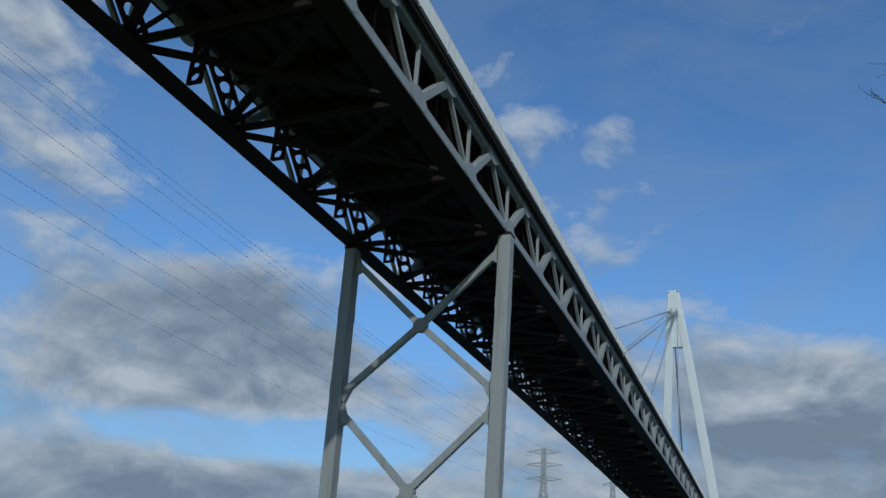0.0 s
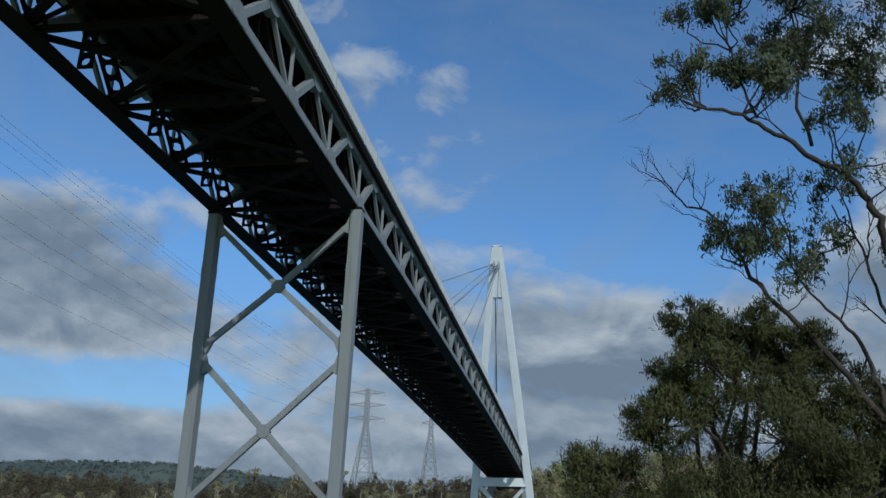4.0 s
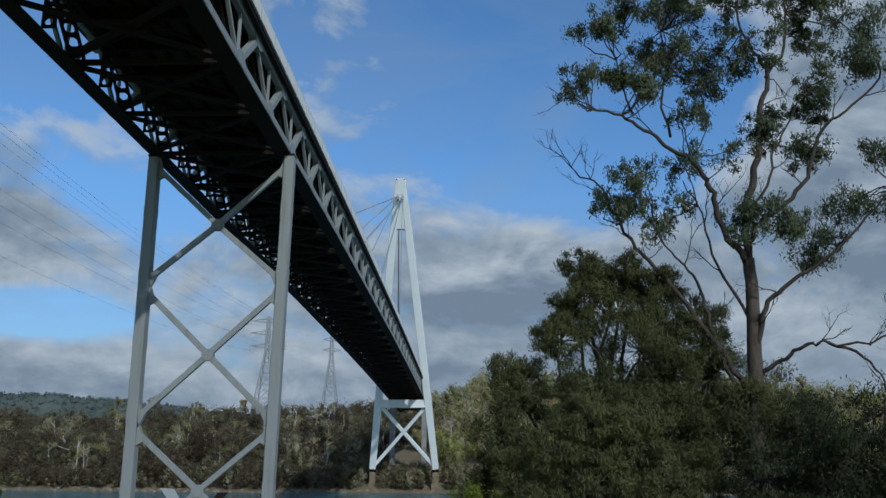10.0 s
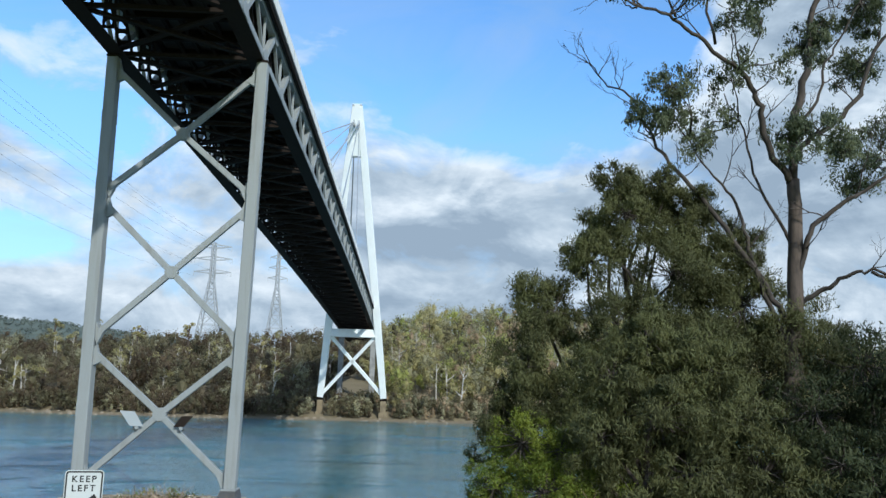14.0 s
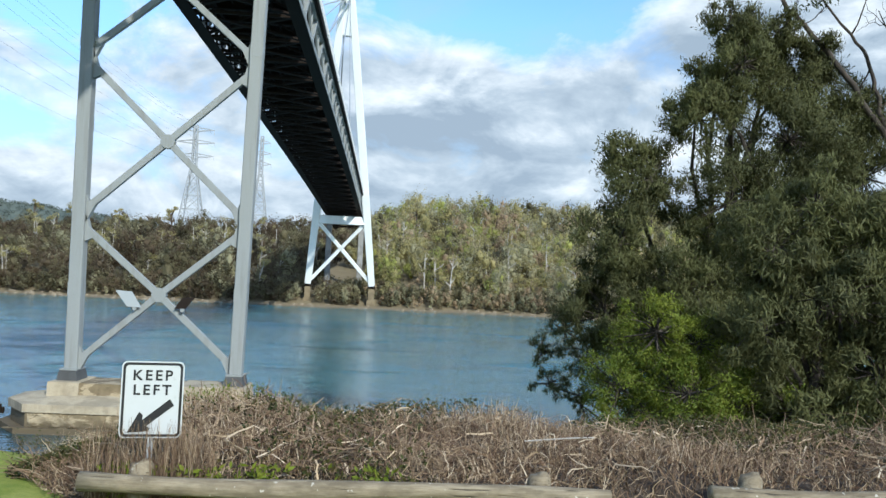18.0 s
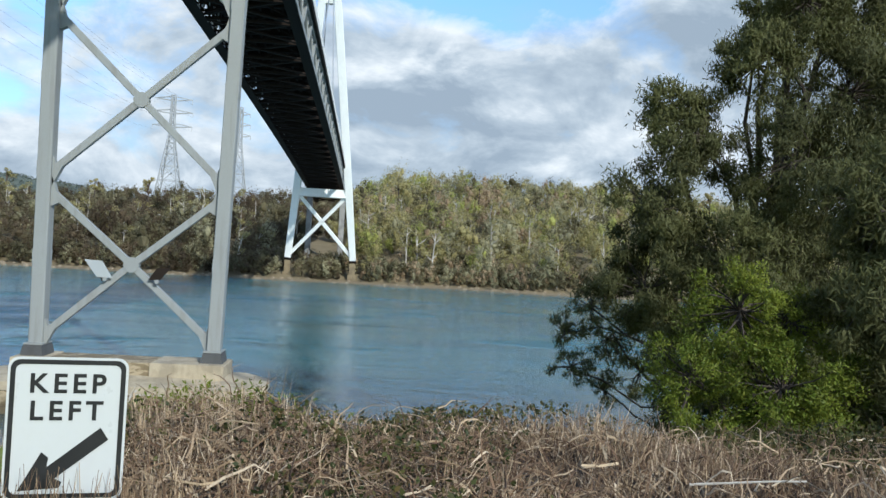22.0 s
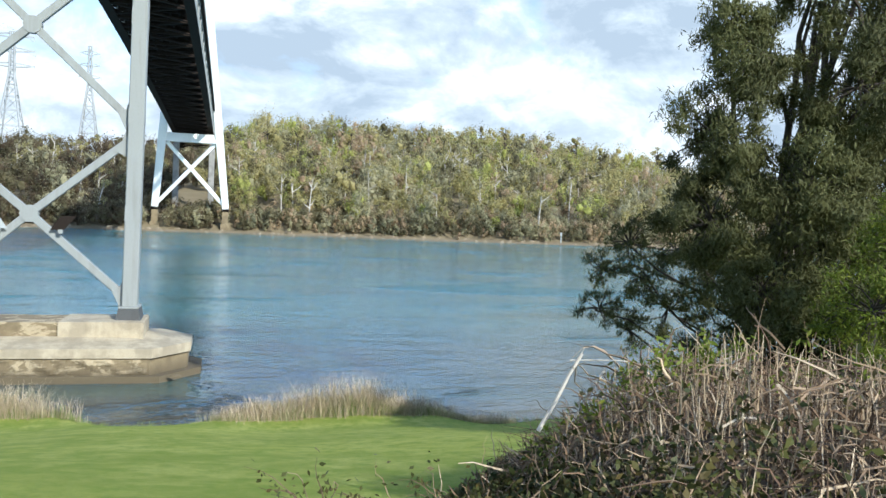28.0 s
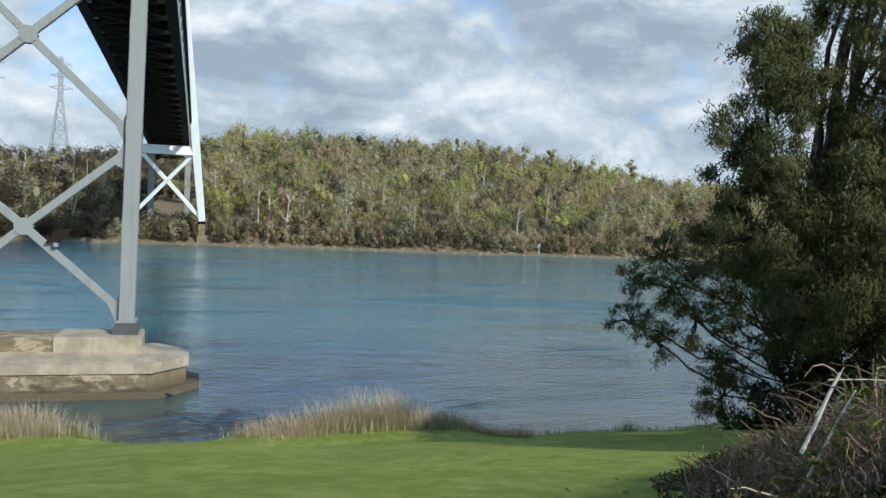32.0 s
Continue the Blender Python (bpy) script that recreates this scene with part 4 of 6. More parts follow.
def leaf_mass(rng, geo, c, r, flat, per, leaf):
    """Loose rounded masses of leaf sprays, thinning outwards, each spray turned to face away from its mass."""
    n = len(c) * per
    c, r, flat = np.repeat(c, per, 0), np.repeat(r, per), np.repeat(flat, per)
    d = rng.normal(size=(n, 3))
    d[:, 1] -= 0.25
    d[:, 2] += 0.2
    d /= np.linalg.norm(d, axis=1)[:, None]
    p = c + d * (r * (0.42 + 0.66 * rng.uniform(size=n) ** 0.8))[:, None] * np.stack([np.ones(n), np.ones(n), flat], 1)
    nrm = d + rng.normal(size=(n, 3)) * 0.42
    l = np.cross(nrm, rng.normal(size=(n, 3)) + (0, 0, 0.0))
    l /= np.linalg.norm(l, axis=1)[:, None] + 1e-9
    w = np.cross(nrm, l)
    w /= np.linalg.norm(w, axis=1)[:, None] + 1e-9
    s = leaf * rng.uniform(0.5, 1.3, (n, 1)) / 2
    v = np.stack([p - l * s, p + w * s * 0.7, p + l * s, p - w * s * 0.7], 1)
    return geo.quads(v.reshape(-1, 3))


def ball_points():
    """Eighteen corners of a rounded solid and its faces."""
    v = [(0, 0, 1.0)]
    for z, turn in ((0.62, 0.0), (-0.05, 0.5), (-0.68, 0.0)):
        r = math.sqrt(1 - z * z)
        v += [(r * math.cos((k + turn) * 1.2566), r * math.sin((k + turn) * 1.2566), z) for k in range(5)]
    v.append((0, 0, -1.0))
    f = [(0, 1 + k, 1 + (k + 1) % 5) for k in range(5)]
    for o in (1, 6):
        for k in range(5):
            a, b, c, d = o + k, o + (k + 1) % 5, o + 5 + k, o + 5 + (k + 1) % 5
            f += [(a, c, b), (b, c, d)] if o == 1 else [(a, c, d), (a, d, b)]
    return np.array(v), f + [(16, 11 + (k + 1) % 5, 11 + k) for k in range(5)]


BALL_V, BALL_F = ball_points()


def leaf_cores(rng, geo, c, r, flat):
    """Uneven solid hearts for the leafy masses, so that no light shows through a crown."""
    n, k = len(c), len(BALL_V)
    v = BALL_V[None] * (r * 0.33)[:, None, None] * rng.uniform(0.6, 1.2, (n, k, 1))
    v[:, :, 2] *= flat[:, None]
    f = (np.array(BALL_F)[None] + (np.arange(n) * k)[:, None, None]).reshape(-1, 3)
    return geo.add((v + c[:, None]).reshape(-1, 3), f.tolist())


def forest(name, label, xs, ys, heights, mat, lobes, per, leaf, low=0.25):
    """Crowns of several leafy masses each, all one wood."""
    n = len(xs)
    zs, wide = ground_z(xs, ys), heights * rng.uniform(0.30, 0.52, n)
    C, R, F = [], [], []
    for i in range(lobes):
        a, out = rng.uniform(0, 2 * math.pi, n), wide * (rng.uniform(0.3, 1.0, n) if i else 0.15)
        t = low + (0.92 - low) * (1 - (i + rng.uniform(-0.3, 0.3, n)) / lobes)
        C.append(np.stack([xs + out * np.cos(a), ys + out * np.sin(a), zs + heights * np.clip(t, 0.1, 0.9)], 1))
        R.append(wide * rng.uniform(0.32, 0.66, n))
        F.append(rng.uniform(0.85, 1.6, n))
    C, R, F = np.concatenate(C), np.concatenate(R), np.concatenate(F)
    geo = leaf_cores(rng, leaf_mass(rng, Geo(), C, R, F, per, leaf), C, R, F)
    return tagged(new(name, geo.mesh(name, mat)), label, "forest", kind="stuff")


def scatter(n, x0, x1, y0, y1, bias=1.0):
    xs = rng.uniform(x0, x1, n)
    t = rng.uniform(0, 1, n) ** bias
    return xs, shore_far(xs) + y0 + (y1 - y0) * t


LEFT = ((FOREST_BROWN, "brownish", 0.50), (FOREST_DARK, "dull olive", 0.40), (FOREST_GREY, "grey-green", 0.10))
RIGHT = ((FOREST, "olive", 0.34), (FOREST_BRIGHT, "fresh green", 0.14), (FOREST_GREY, "grey-green", 0.20), (FOREST_TAN, "dry tan", 0.10), (FOREST_DARK, "dull olive", 0.22))
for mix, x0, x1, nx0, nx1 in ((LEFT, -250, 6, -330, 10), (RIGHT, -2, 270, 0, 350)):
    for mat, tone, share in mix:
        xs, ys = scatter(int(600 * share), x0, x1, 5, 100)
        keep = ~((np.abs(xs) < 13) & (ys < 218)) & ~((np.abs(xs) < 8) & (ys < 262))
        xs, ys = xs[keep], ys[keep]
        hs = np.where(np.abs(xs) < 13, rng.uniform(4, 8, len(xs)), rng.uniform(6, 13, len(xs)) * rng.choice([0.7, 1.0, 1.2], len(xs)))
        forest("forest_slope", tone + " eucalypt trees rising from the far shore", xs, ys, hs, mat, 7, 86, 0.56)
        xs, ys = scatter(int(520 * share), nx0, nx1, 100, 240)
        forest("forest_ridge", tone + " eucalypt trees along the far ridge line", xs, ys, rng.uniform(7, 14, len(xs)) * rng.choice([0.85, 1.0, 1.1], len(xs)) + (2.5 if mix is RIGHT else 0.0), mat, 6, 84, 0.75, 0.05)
        if tone not in ("olive", "fresh green"):
            xs, ys = scatter(int((2600 if mix is RIGHT else 1300) * share), x0, x1, 1.0, 14)
            keep = ~((np.abs(np.abs(xs) - 10.2) < 3.0) & (ys < 211))
            xs, ys = xs[keep], ys[keep]
            forest("shore_scrub", tone + " low scrub along the far shoreline", xs, ys, rng.uniform(2.2, 6.5, len(xs)), mat, 3, 46, 0.5, 0.1)


def skyline_tree(x, y, top, spread):
    """One tall gum that stands clear of the ridge: bare forked stem under a wide flat crown."""
    z = float(ground_z(x, y))
    t = thing("ridge_tree", "tall gum with a wide crown above the far ridge", "tree", "trees on the ridge line", at=(x, y, z))
    h = top - z
    stem, c = Geo().add(*tube([(0, 0, -0.5), (0.3, 0, h * 0.5), (0.1, 0, h * 0.86)], (0.45, 0.32, 0.12), 6)), []
    for i in range(9):
        a, out = rng.uniform(0, 6.28), spread * (0.25 + 0.95 * i / 9)
        tip = np.array((out * math.cos(a), out * math.sin(a) * 0.6, h * (rng.uniform(0.62, 0.94) - 0.10 * i / 9)))
        stem.add(*tube([(0.15, 0, h * 0.62), tip * (0.5, 0.5, 0.93), tip], (0.2, 0.13, 0.06), 5))
        c.append(tip)
    part("trunk", stem, GUM_BARK, t)
    tagged(part("crown", leaf_mass(rng, Geo(), np.array(c), spread * rng.uniform(0.32, 0.55, 9), np.full(9, 0.75), 60, 0.7), FOREST, t), kind="stuff")


for x, y, top, spread in ((27, 330, 48, 4.2), (41, 334, 46.5, 2.6), (-130, 330, 42.5, 3.2), (99, 330, 49.5, 3.0), (141, 332, 54, 3.4), (152, 338, 51, 2.4), (178, 330, 50, 3.2), (222, 328, 47, 3.0), (-88, 335, 40.5, 2.8), (-147, 326, 39, 3.0), (-113, 338, 38.5, 2.6), (66, 336, 47, 2.8), (120, 334, 50, 2.6)):
    skyline_tree(float(x), float(y), top, spread)

hx, hy = np.meshgrid(np.linspace(-900, -230, 90), np.linspace(820, 980, 26))
crest = 78 - 11 * np.clip((hx + 520) / 160, 0, 2.2) ** 1.5 - 8 * np.clip((-580 - hx) / 200, 0, 2) ** 1.5
hz = 20 + (crest - 20) * np.sin(np.clip((hy - 815) / 90, 0, 1.25) * math.pi / 2.0) + rng.uniform(-1.0, 1.2, hx.shape) + 1.2 * np.sin(hx * 0.11) * np.sin(hx * 0.031)
nh = hx.shape[1]
ids = (np.arange(hx.shape[0] - 1)[:, None] * nh + np.arange(nh - 1)[None]).ravel()
hill_geo = Geo().add(np.stack([hx.ravel(), hy.ravel(), hz.ravel()], 1), np.stack([ids, ids + 1, ids + 1 + nh, ids + nh], 1).tolist())
# Bluish haze of distance is mixed into this leaf colour.
HILL = leafy("hazy_hill_wood", ((0.085, 0.105, 0.095), (0.115, 0.135, 0.115), (0.13, 0.15, 0.13)), 0.9, 0.02, 0.1)
tagged(new("far_hill", hill_geo.mesh("far_hill", HILL)), "distant blue-grey wooded hill behind the far ridge", "hill", kind="structure")
pick = rng.integers(0, hx.size, 2600)
hc = np.stack([hx.ravel()[pick] + rng.normal(size=2600) * 4, hy.ravel()[pick], hz.ravel()[pick] + 0.6], 1)
tagged(new("hill_trees", leaf_mass(rng, Geo(), hc, rng.uniform(2.0, 4.2, 2600), np.full(2600, 0.8), 14, 2.4).mesh("hill_trees", HILL)), "hazy tree canopy covering the distant hill", "forest", kind="stuff")
tall_x, tall_y = scatter(260, -180, 260, 6, 120)
g = Geo()
pts = []
for x, y in zip(tall_x, tall_y):
    if abs(x) < 11 or (x < 0 and rng.uniform() < 0.6):
        continue
    z, h = float(ground_z(x, y)) - 0.3, rng.uniform(9, 16)
    lean = rng.normal(size=2) * 0.8
    top = np.array((x + lean[0], y + lean[1], z + h))
    g.add(*tube([(x, y, z), (x + lean[0] * 0.4, y + lean[1] * 0.4, z + h * 0.5), top], (0.26, 0.20, 0.07), 5))
    for _ in range(4):
        t = rng.uniform(0.4, 0.9)
        s = np.array((x, y, z)) + (top - (x, y, z)) * t
        e = s + np.array((rng.normal() * 1.9, rng.normal() * 1.9, h * rng.uniform(0.10, 0.24)))
        g.add(*tube([s, (s + e) / 2 + (0, 0, -0.2), e], (0.17, 0.12, 0.06), 4))
        pts.append(clump(rng, e, rng.uniform(0.9, 1.8), 60, 0.7, 0.3))
tagged(new("bare_trunks", g.mesh("bare_trunks", PALE_BARK)), "pale bare gum trunks standing among the far forest", "tree trunks", kind="stuff")
g = Geo().quads(leaf_quads(rng, np.concatenate(pts), 0.6, 0.36, 0.2))
tagged(new("treetop_foliage", g.mesh("treetop_foliage", FOREST)), "thin feathery foliage of taller gums above the ridge", "foliage", kind="stuff")
g = Geo()
for i in range(700):
    x = rng.uniform(-230, 260)
    y = float(shore_far(x)) + rng.uniform(-0.6, 2.6)
    s, z = rng.uniform(0.2, 0.8), float(ground_z(x, y))
    ring = [(x + s * 1.3 * math.cos(a * 1.257) * (1 - 0.45 * l) * rng.uniform(0.8, 1.2), y + s * math.sin(a * 1.257) * (1 - 0.45 * l), z - 0.3 + l * s * rng.uniform(0.5, 0.9)) for l in (0, 1) for a in range(5)]
    g.add(ring, [(k, (k + 1) % 5, 5 + (k + 1) % 5, 5 + k) for k in range(5)] + [(5, 6, 7, 8, 9)])
ROCK = concrete("shore_rock", (0.27, 0.215, 0.15), (0.11, 0.088, 0.06))
tagged(new("shore_rocks", g.mesh("shore_rocks", ROCK)), "pale broken rocks along the far waterline", "rocks", kind="stuff")
post = thing("channel_post", "white channel marker post standing at the far shoreline", "marker post", at=(117.0, 199.5, 0.5))
part("shaft", Geo().add(*tube([(0, 0, -1), (0, 0, 3.4)], (0.2, 0.18), 8)), NAV_WHITE, post)
part("top_board", Geo().add(*block(-0.35, 0.35, -0.1, 0.1, 2.6, 3.5, 0.04)), NAV_WHITE, post)


# ---------------------------------------------------------------- trees on the near bank
def limb(points, r0, r1, sides=8):
    n = len(points)
    return tube(points, [r0 + (r1 - r0) * i / (n - 1) for i in range(n)], sides)


def wavy(rng, a, b, bend, n=6):
    a, b = np.array(a, float), np.array(b, float)
    o = rng.normal(size=3) * bend * np.linalg.norm(b - a)
    return [a + (b - a) * t + o * math.sin(math.pi * t) + rng.normal(size=3) * 0.02 * np.linalg.norm(b - a) for t in np.linspace(0, 1, n)]


def twigs(g, rng, tips, centre, n, length, r=0.02):
    """Fine branchlets that fan out from a limb's end."""
    ends = []
    for t in tips:
        for _ in range(n):
            d = rng.normal(size=3) + np.array((0, 0, 0.5))
            e = np.array(t) + d / np.linalg.norm(d) * length * rng.uniform(0.5, 1.1)
            g.add(*limb(wavy(rng, t, e, 0.12, 4), r * 1.6, r * 0.5, 4))
            ends.append(e)
    return ends


def bendy(rng, points, wobble=0.05, per=4):
    """A smooth sinuous line through the points."""
    p = [np.array(q, float) for q in points]
    p = [2 * p[0] - p[1]] + p + [2 * p[-1] - p[-2]]
    out = []
    for a, b, c, d in zip(p, p[1:], p[2:], p[3:]):
        for k in range(per):
            t = k / per
            q = 0.5 * (2 * b + (c - a) * t + (2 * a - 5 * b + 4 * c - d) * t * t + (3 * b - a - 3 * c + d) * t ** 3)
            out.append(q + rng.normal(size=3) * wobble * (1 if out else 0))
    return out + [p[-2]]


def gum_tree():
    """The tall spreading gum: slender sinuous limbs and loose clumps of hanging leaves."""
    rng = np.random.default_rng(21)
    px, py, grow = 30.85, -37.3, 1.17
    eye = np.array((17.8, -62.0, 11.3))
    bx, by = eye[:2] + (np.array((px, py)) - eye[:2]) * grow
    bz = float(ground_z(bx, by))
    foot = eye[2] + (bz - 0.4 - eye[2]) / grow
    t = thing("gum_tree", "tall spreading eucalyptus with forked trunk and open clumps of grey-green leaves", "tree", at=(bx - 0.8, by, bz))

    def at(x, z, depth=0.0):
        p = np.array((x, py, z))
        return eye + (p - eye) * grow * (1 + depth / 24.7) - (bx, by, bz)

    def line(d, *p):
        """Limb points in the tree's plane; the limb runs d metres back by its end."""
        n = len(p)
        return [at(x, z, d * (i / (n - 1)) ** 1.3) for i, (x, z) in enumerate(p)]

    def add(name, geo, mat, label=""):
        return part(name, geo, mat, t, label, True)

    trunk = bendy(rng, [at(30.55, foot), at(30.6, 10.0), at(30.8, 12.9), at(30.9, 14.5), at(31.0, 16.7), at(31.0, 18.4)], 0.02)
    add("trunk", Geo().add(*limb(trunk, 0.37, 0.23, 12)), GUM_BARK)
    limbs = (
        (line(-2.0, (30.95, 18.2), (30.8, 18.6), (30.3, 19.3), (30.1, 20.6), (29.9, 21.3), (29.4, 22.1), (28.6, 22.7), (27.9, 23.3), (27.1, 23.9), (26.3, 24.1), (25.7, 24.4)), 0.15, 0.04),
        (line(0.4, (31.0, 18.2), (31.0, 19.6), (31.3, 21.0), (31.7, 22.4), (31.9, 24.0), (32.2, 24.9), (32.2, 25.9)), 0.19, 0.09),
        (line(-1.4, (31.1, 19.0), (31.5, 19.7), (32.5, 20.4), (33.4, 21.3), (33.8, 22.6), (34.4, 23.5), (35.1, 23.9), (36.5, 25.2), (36.6, 26.4)), 0.12, 0.035),
        (line(-1.8, (30.9, 14.9), (31.1, 15.5), (31.5, 16.7), (32.2, 17.4), (33.1, 18.0), (33.9, 18.4), (35.6, 20.0), (36.8, 21.2)), 0.13, 0.035),
        (line(1.0, (30.8, 13.0), (30.2, 14.0), (29.7, 15.3), (29.4, 16.4), (29.2, 17.3), (28.8, 18.0), (28.2, 18.6), (27.6, 19.6)), 0.11, 0.03),
        (line(0.6, (32.2, 25.6), (31.7, 26.4), (31.3, 27.6), (31.5, 29.4)), 0.09, 0.03),
        (line(-0.5, (32.2, 25.2), (33.0, 26.4), (33.2, 28.0), (33.0, 29.3)), 0.08, 0.03),
        (line(0.5, (28.6, 22.9), (28.4, 24.4), (28.6, 25.8), (28.4, 27.4), (28.6, 28.3)), 0.06, 0.02),
        (line(0.9, (27.3, 23.8), (26.9, 25.0), (26.7, 26.2), (26.5, 27.2)), 0.05, 0.018),
        (line(-0.6, (31.1, 20.2), (31.9, 21.0), (32.3, 22.4), (33.0, 23.6), (33.7, 24.9)), 0.07, 0.025),
        (line(0.8, (30.95, 16.0), (30.3, 17.4), (29.7, 18.6), (29.4, 20.0), (28.8, 21.2)), 0.075, 0.025),
        (line(3.2, (30.6, 13.8), (29.7, 15.3), (28.7, 16.7), (27.8, 17.9), (27.1, 18.6), (26.6, 19.2), (26.1, 20.0), (25.6, 21.0), (24.9, 21.3), (24.3, 22.0)), 0.12, 0.025),
        (line(-2.4, (30.9, 14.1), (31.3, 14.6), (32.1, 15.0), (32.8, 15.4), (33.6, 15.5), (35.2, 15.6), (37.0, 16.3)), 0.11, 0.03),
        (line(-1.0, (33.4, 15.5), (34.6, 15.0), (35.2, 14.2), (35.6, 13.2)), 0.07, 0.02),
    )
    paths = []
    for pts, r0, r1 in limbs:
        fine = bendy(rng, pts, 0.045)
        paths.append(fine)
        add("limb", Geo().add(*limb(fine, r0 * 0.95, r1 * 0.9)), DARK_BARK)
    dead = Geo()

    def spray(start, way, length, r, depth):
        """A bare branch that forks, each fork thinner and turned aside, reaching upwards."""
        way = way / np.linalg.norm(way)
        end = start + way * length
        line_ = wavy(rng, start, end, 0.06, 5)
        dead.add(*limb(line_, r, r * 0.45, 5))
        if depth:
            for _ in range(3):
                k = line_[rng.integers(2, 5)]
                spray(k, way + rng.normal(size=3) * 0.55 + (0, 0, 0.25), length * rng.uniform(0.45, 0.7), r * 0.5, depth - 1)

    for path, picks, lean in ((paths[11], (-1, -3, -7, -11, -15, -19, -23), -0.5), (paths[12], (-1, -5, -9), 0.6), (paths[13], (-1, -4), 0.3)):
        for k in picks:
            for _ in range(2):
                spray(path[k], np.array((lean + rng.normal() * 0.6, rng.normal() * 0.5, 0.9)), rng.uniform(0.8, 1.5), 0.024, 2)
    for path in paths[:11]:
        for k in range(6, len(path) - 3, 5):
            spray(path[k], rng.normal(size=3) * 0.7 + (0, 0, 0.9), rng.uniform(0.9, 1.7), 0.03, 2)
    add("dead_twig", dead, DARK_BARK, "bare grey dead twigs")
    crown = (
        (31.6, 29.9, 1.16), (33.0, 29.5, 1.05), (30.3, 29.3, 1.05), (29.7, 28.1, 0.74), (31.6, 28.4, 0.95), (28.5, 28.2, 0.95), (27.4, 28.1, 0.84), (26.4, 27.2, 0.84), (25.7, 25.4, 0.74), (26.6, 25.4, 0.84),
        (27.7, 26.4, 0.95), (28.0, 25.1, 0.8), (29.1, 25.9, 0.95), (29.8, 24.7, 0.9), (31.0, 26.5, 0.84), (32.2, 26.9, 0.84), (33.5, 27.9, 0.84), (33.5, 26.8, 0.74), (30.2, 22.9, 0.9), (31.6, 23.0, 0.7),
        (32.2, 23.4, 0.6), (33.3, 23.8, 0.63), (33.2, 22.2, 0.84), (26.5, 20.4, 0.9), (27.7, 20.6, 0.95), (28.9, 20.6, 0.9), 
        (31.2, 19.8, 1.0), (32.4, 20.0, 0.9), (33.4, 18.8, 0.9), (33.8, 24.6, 0.8),
        (35.6, 27.8, 1.35), (36.2, 26.1, 1.0), (34.9, 29.0, 1.0), (35.4, 20.3, 1.1), (36.8, 22.0, 1.1),
    )
    ends = [q for path in paths[:12] for q in path[5:]]
    g, leaves, faces = Geo(), [], []
    for x, z, r in crown:
        r *= 1.3
        c = at(x, z, rng.uniform(-1.6, 1.6))
        near = min(ends, key=lambda e: np.linalg.norm(e - c))
        for _ in range(4):
            hub = c + rng.normal(size=3) * r * 0.42
            g.add(*limb(wavy(rng, near, hub, 0.10, 7), 0.035, 0.014, 5))
            for _ in range(7):
                d = rng.normal(size=3)
                d /= np.linalg.norm(d)
                s = hub + d * r * rng.uniform(0.2, 0.75) * (1.1, 1, 0.7)
                g.add(*limb(wavy(rng, hub, s, 0.18, 4), 0.012, 0.005, 4))
                leaves.append(clump(rng, s - (0, 0, 0.06), r * rng.uniform(0.18, 0.38), int(80 * r) + 8, 1.15, 0.0))
                faces.append(np.tile(d * 0.8 + (0, -0.2, 0.4), (len(leaves[-1]), 1)))
    add("branchlet", g, DARK_BARK)
    add("crown", Geo().quads(leaf_quads(rng, np.concatenate(leaves), 0.165, 0.048, 0.75, out=np.concatenate(faces))), GUM)
    for o in t.children:
        if o.name.split(".")[0] in ("branchlet", "dead_twig", "crown"):
            tagged(o, kind="stuff")
    return t


gum_tree()


def dense_tree(name, label, at, trunk_r, lobes, per, mat, seed, leaf=(0.24, 0.042), hang=0.55, sprays=26, category="tree"):
    """A full, ragged tree or shrub: stems inside, sprays of fine foliage outside."""
    rng = np.random.default_rng(seed)
    bx, by = at
    bz = float(ground_z(bx, by))
    t = thing(name, label, category, at=(bx, by, bz))
    stem, leaves, faces = Geo(), [], []
    top = max(l[2] for l in lobes) - bz
    stem.add(*limb(wavy(rng, (0, 0, -0.3), (0.2, 0.1, top * 0.8), 0.04, 8), trunk_r, trunk_r * 0.25, 9))
    mean = sum(l[3] for l in lobes) / len(lobes)
    for x, y, z, r in lobes:
        each = max(6, int(per // sprays * min((r / mean) ** 2, 1.5)))
        c = np.array((x - bx, y - by, z - bz))
        root = np.array((0.05, 0, max(0.3, c[2] * 0.45)))
        stem.add(*limb(wavy(rng, root, c, 0.08, 6), trunk_r * 0.34, 0.03, 6))
        for _ in range(sprays):
            d = rng.normal(size=3)
            d /= np.linalg.norm(d)
            s = c + d * r * rng.uniform(0.45, 1.0) * (1, 1, 0.9)
            stem.add(*limb(wavy(rng, c, s, 0.1, 4), 0.022, 0.007, 4))
            leaves.append(clump(rng, s, r * rng.uniform(0.17, 0.40), each, 0.85, 0.1))
            o = leaves[-1] - s
            faces.append(o / (np.linalg.norm(o, axis=1)[:, None] + 1e-9) * 0.7 + d * 0.7 + (0, 0, 0.25))
    tagged(part("branchwork", stem, DARK_BARK, t), kind="stuff")
    part("crown", Geo().quads(leaf_quads(rng, np.concatenate(leaves), leaf[0], leaf[1], hang, out=np.concatenate(faces))), mat, t)
    return t


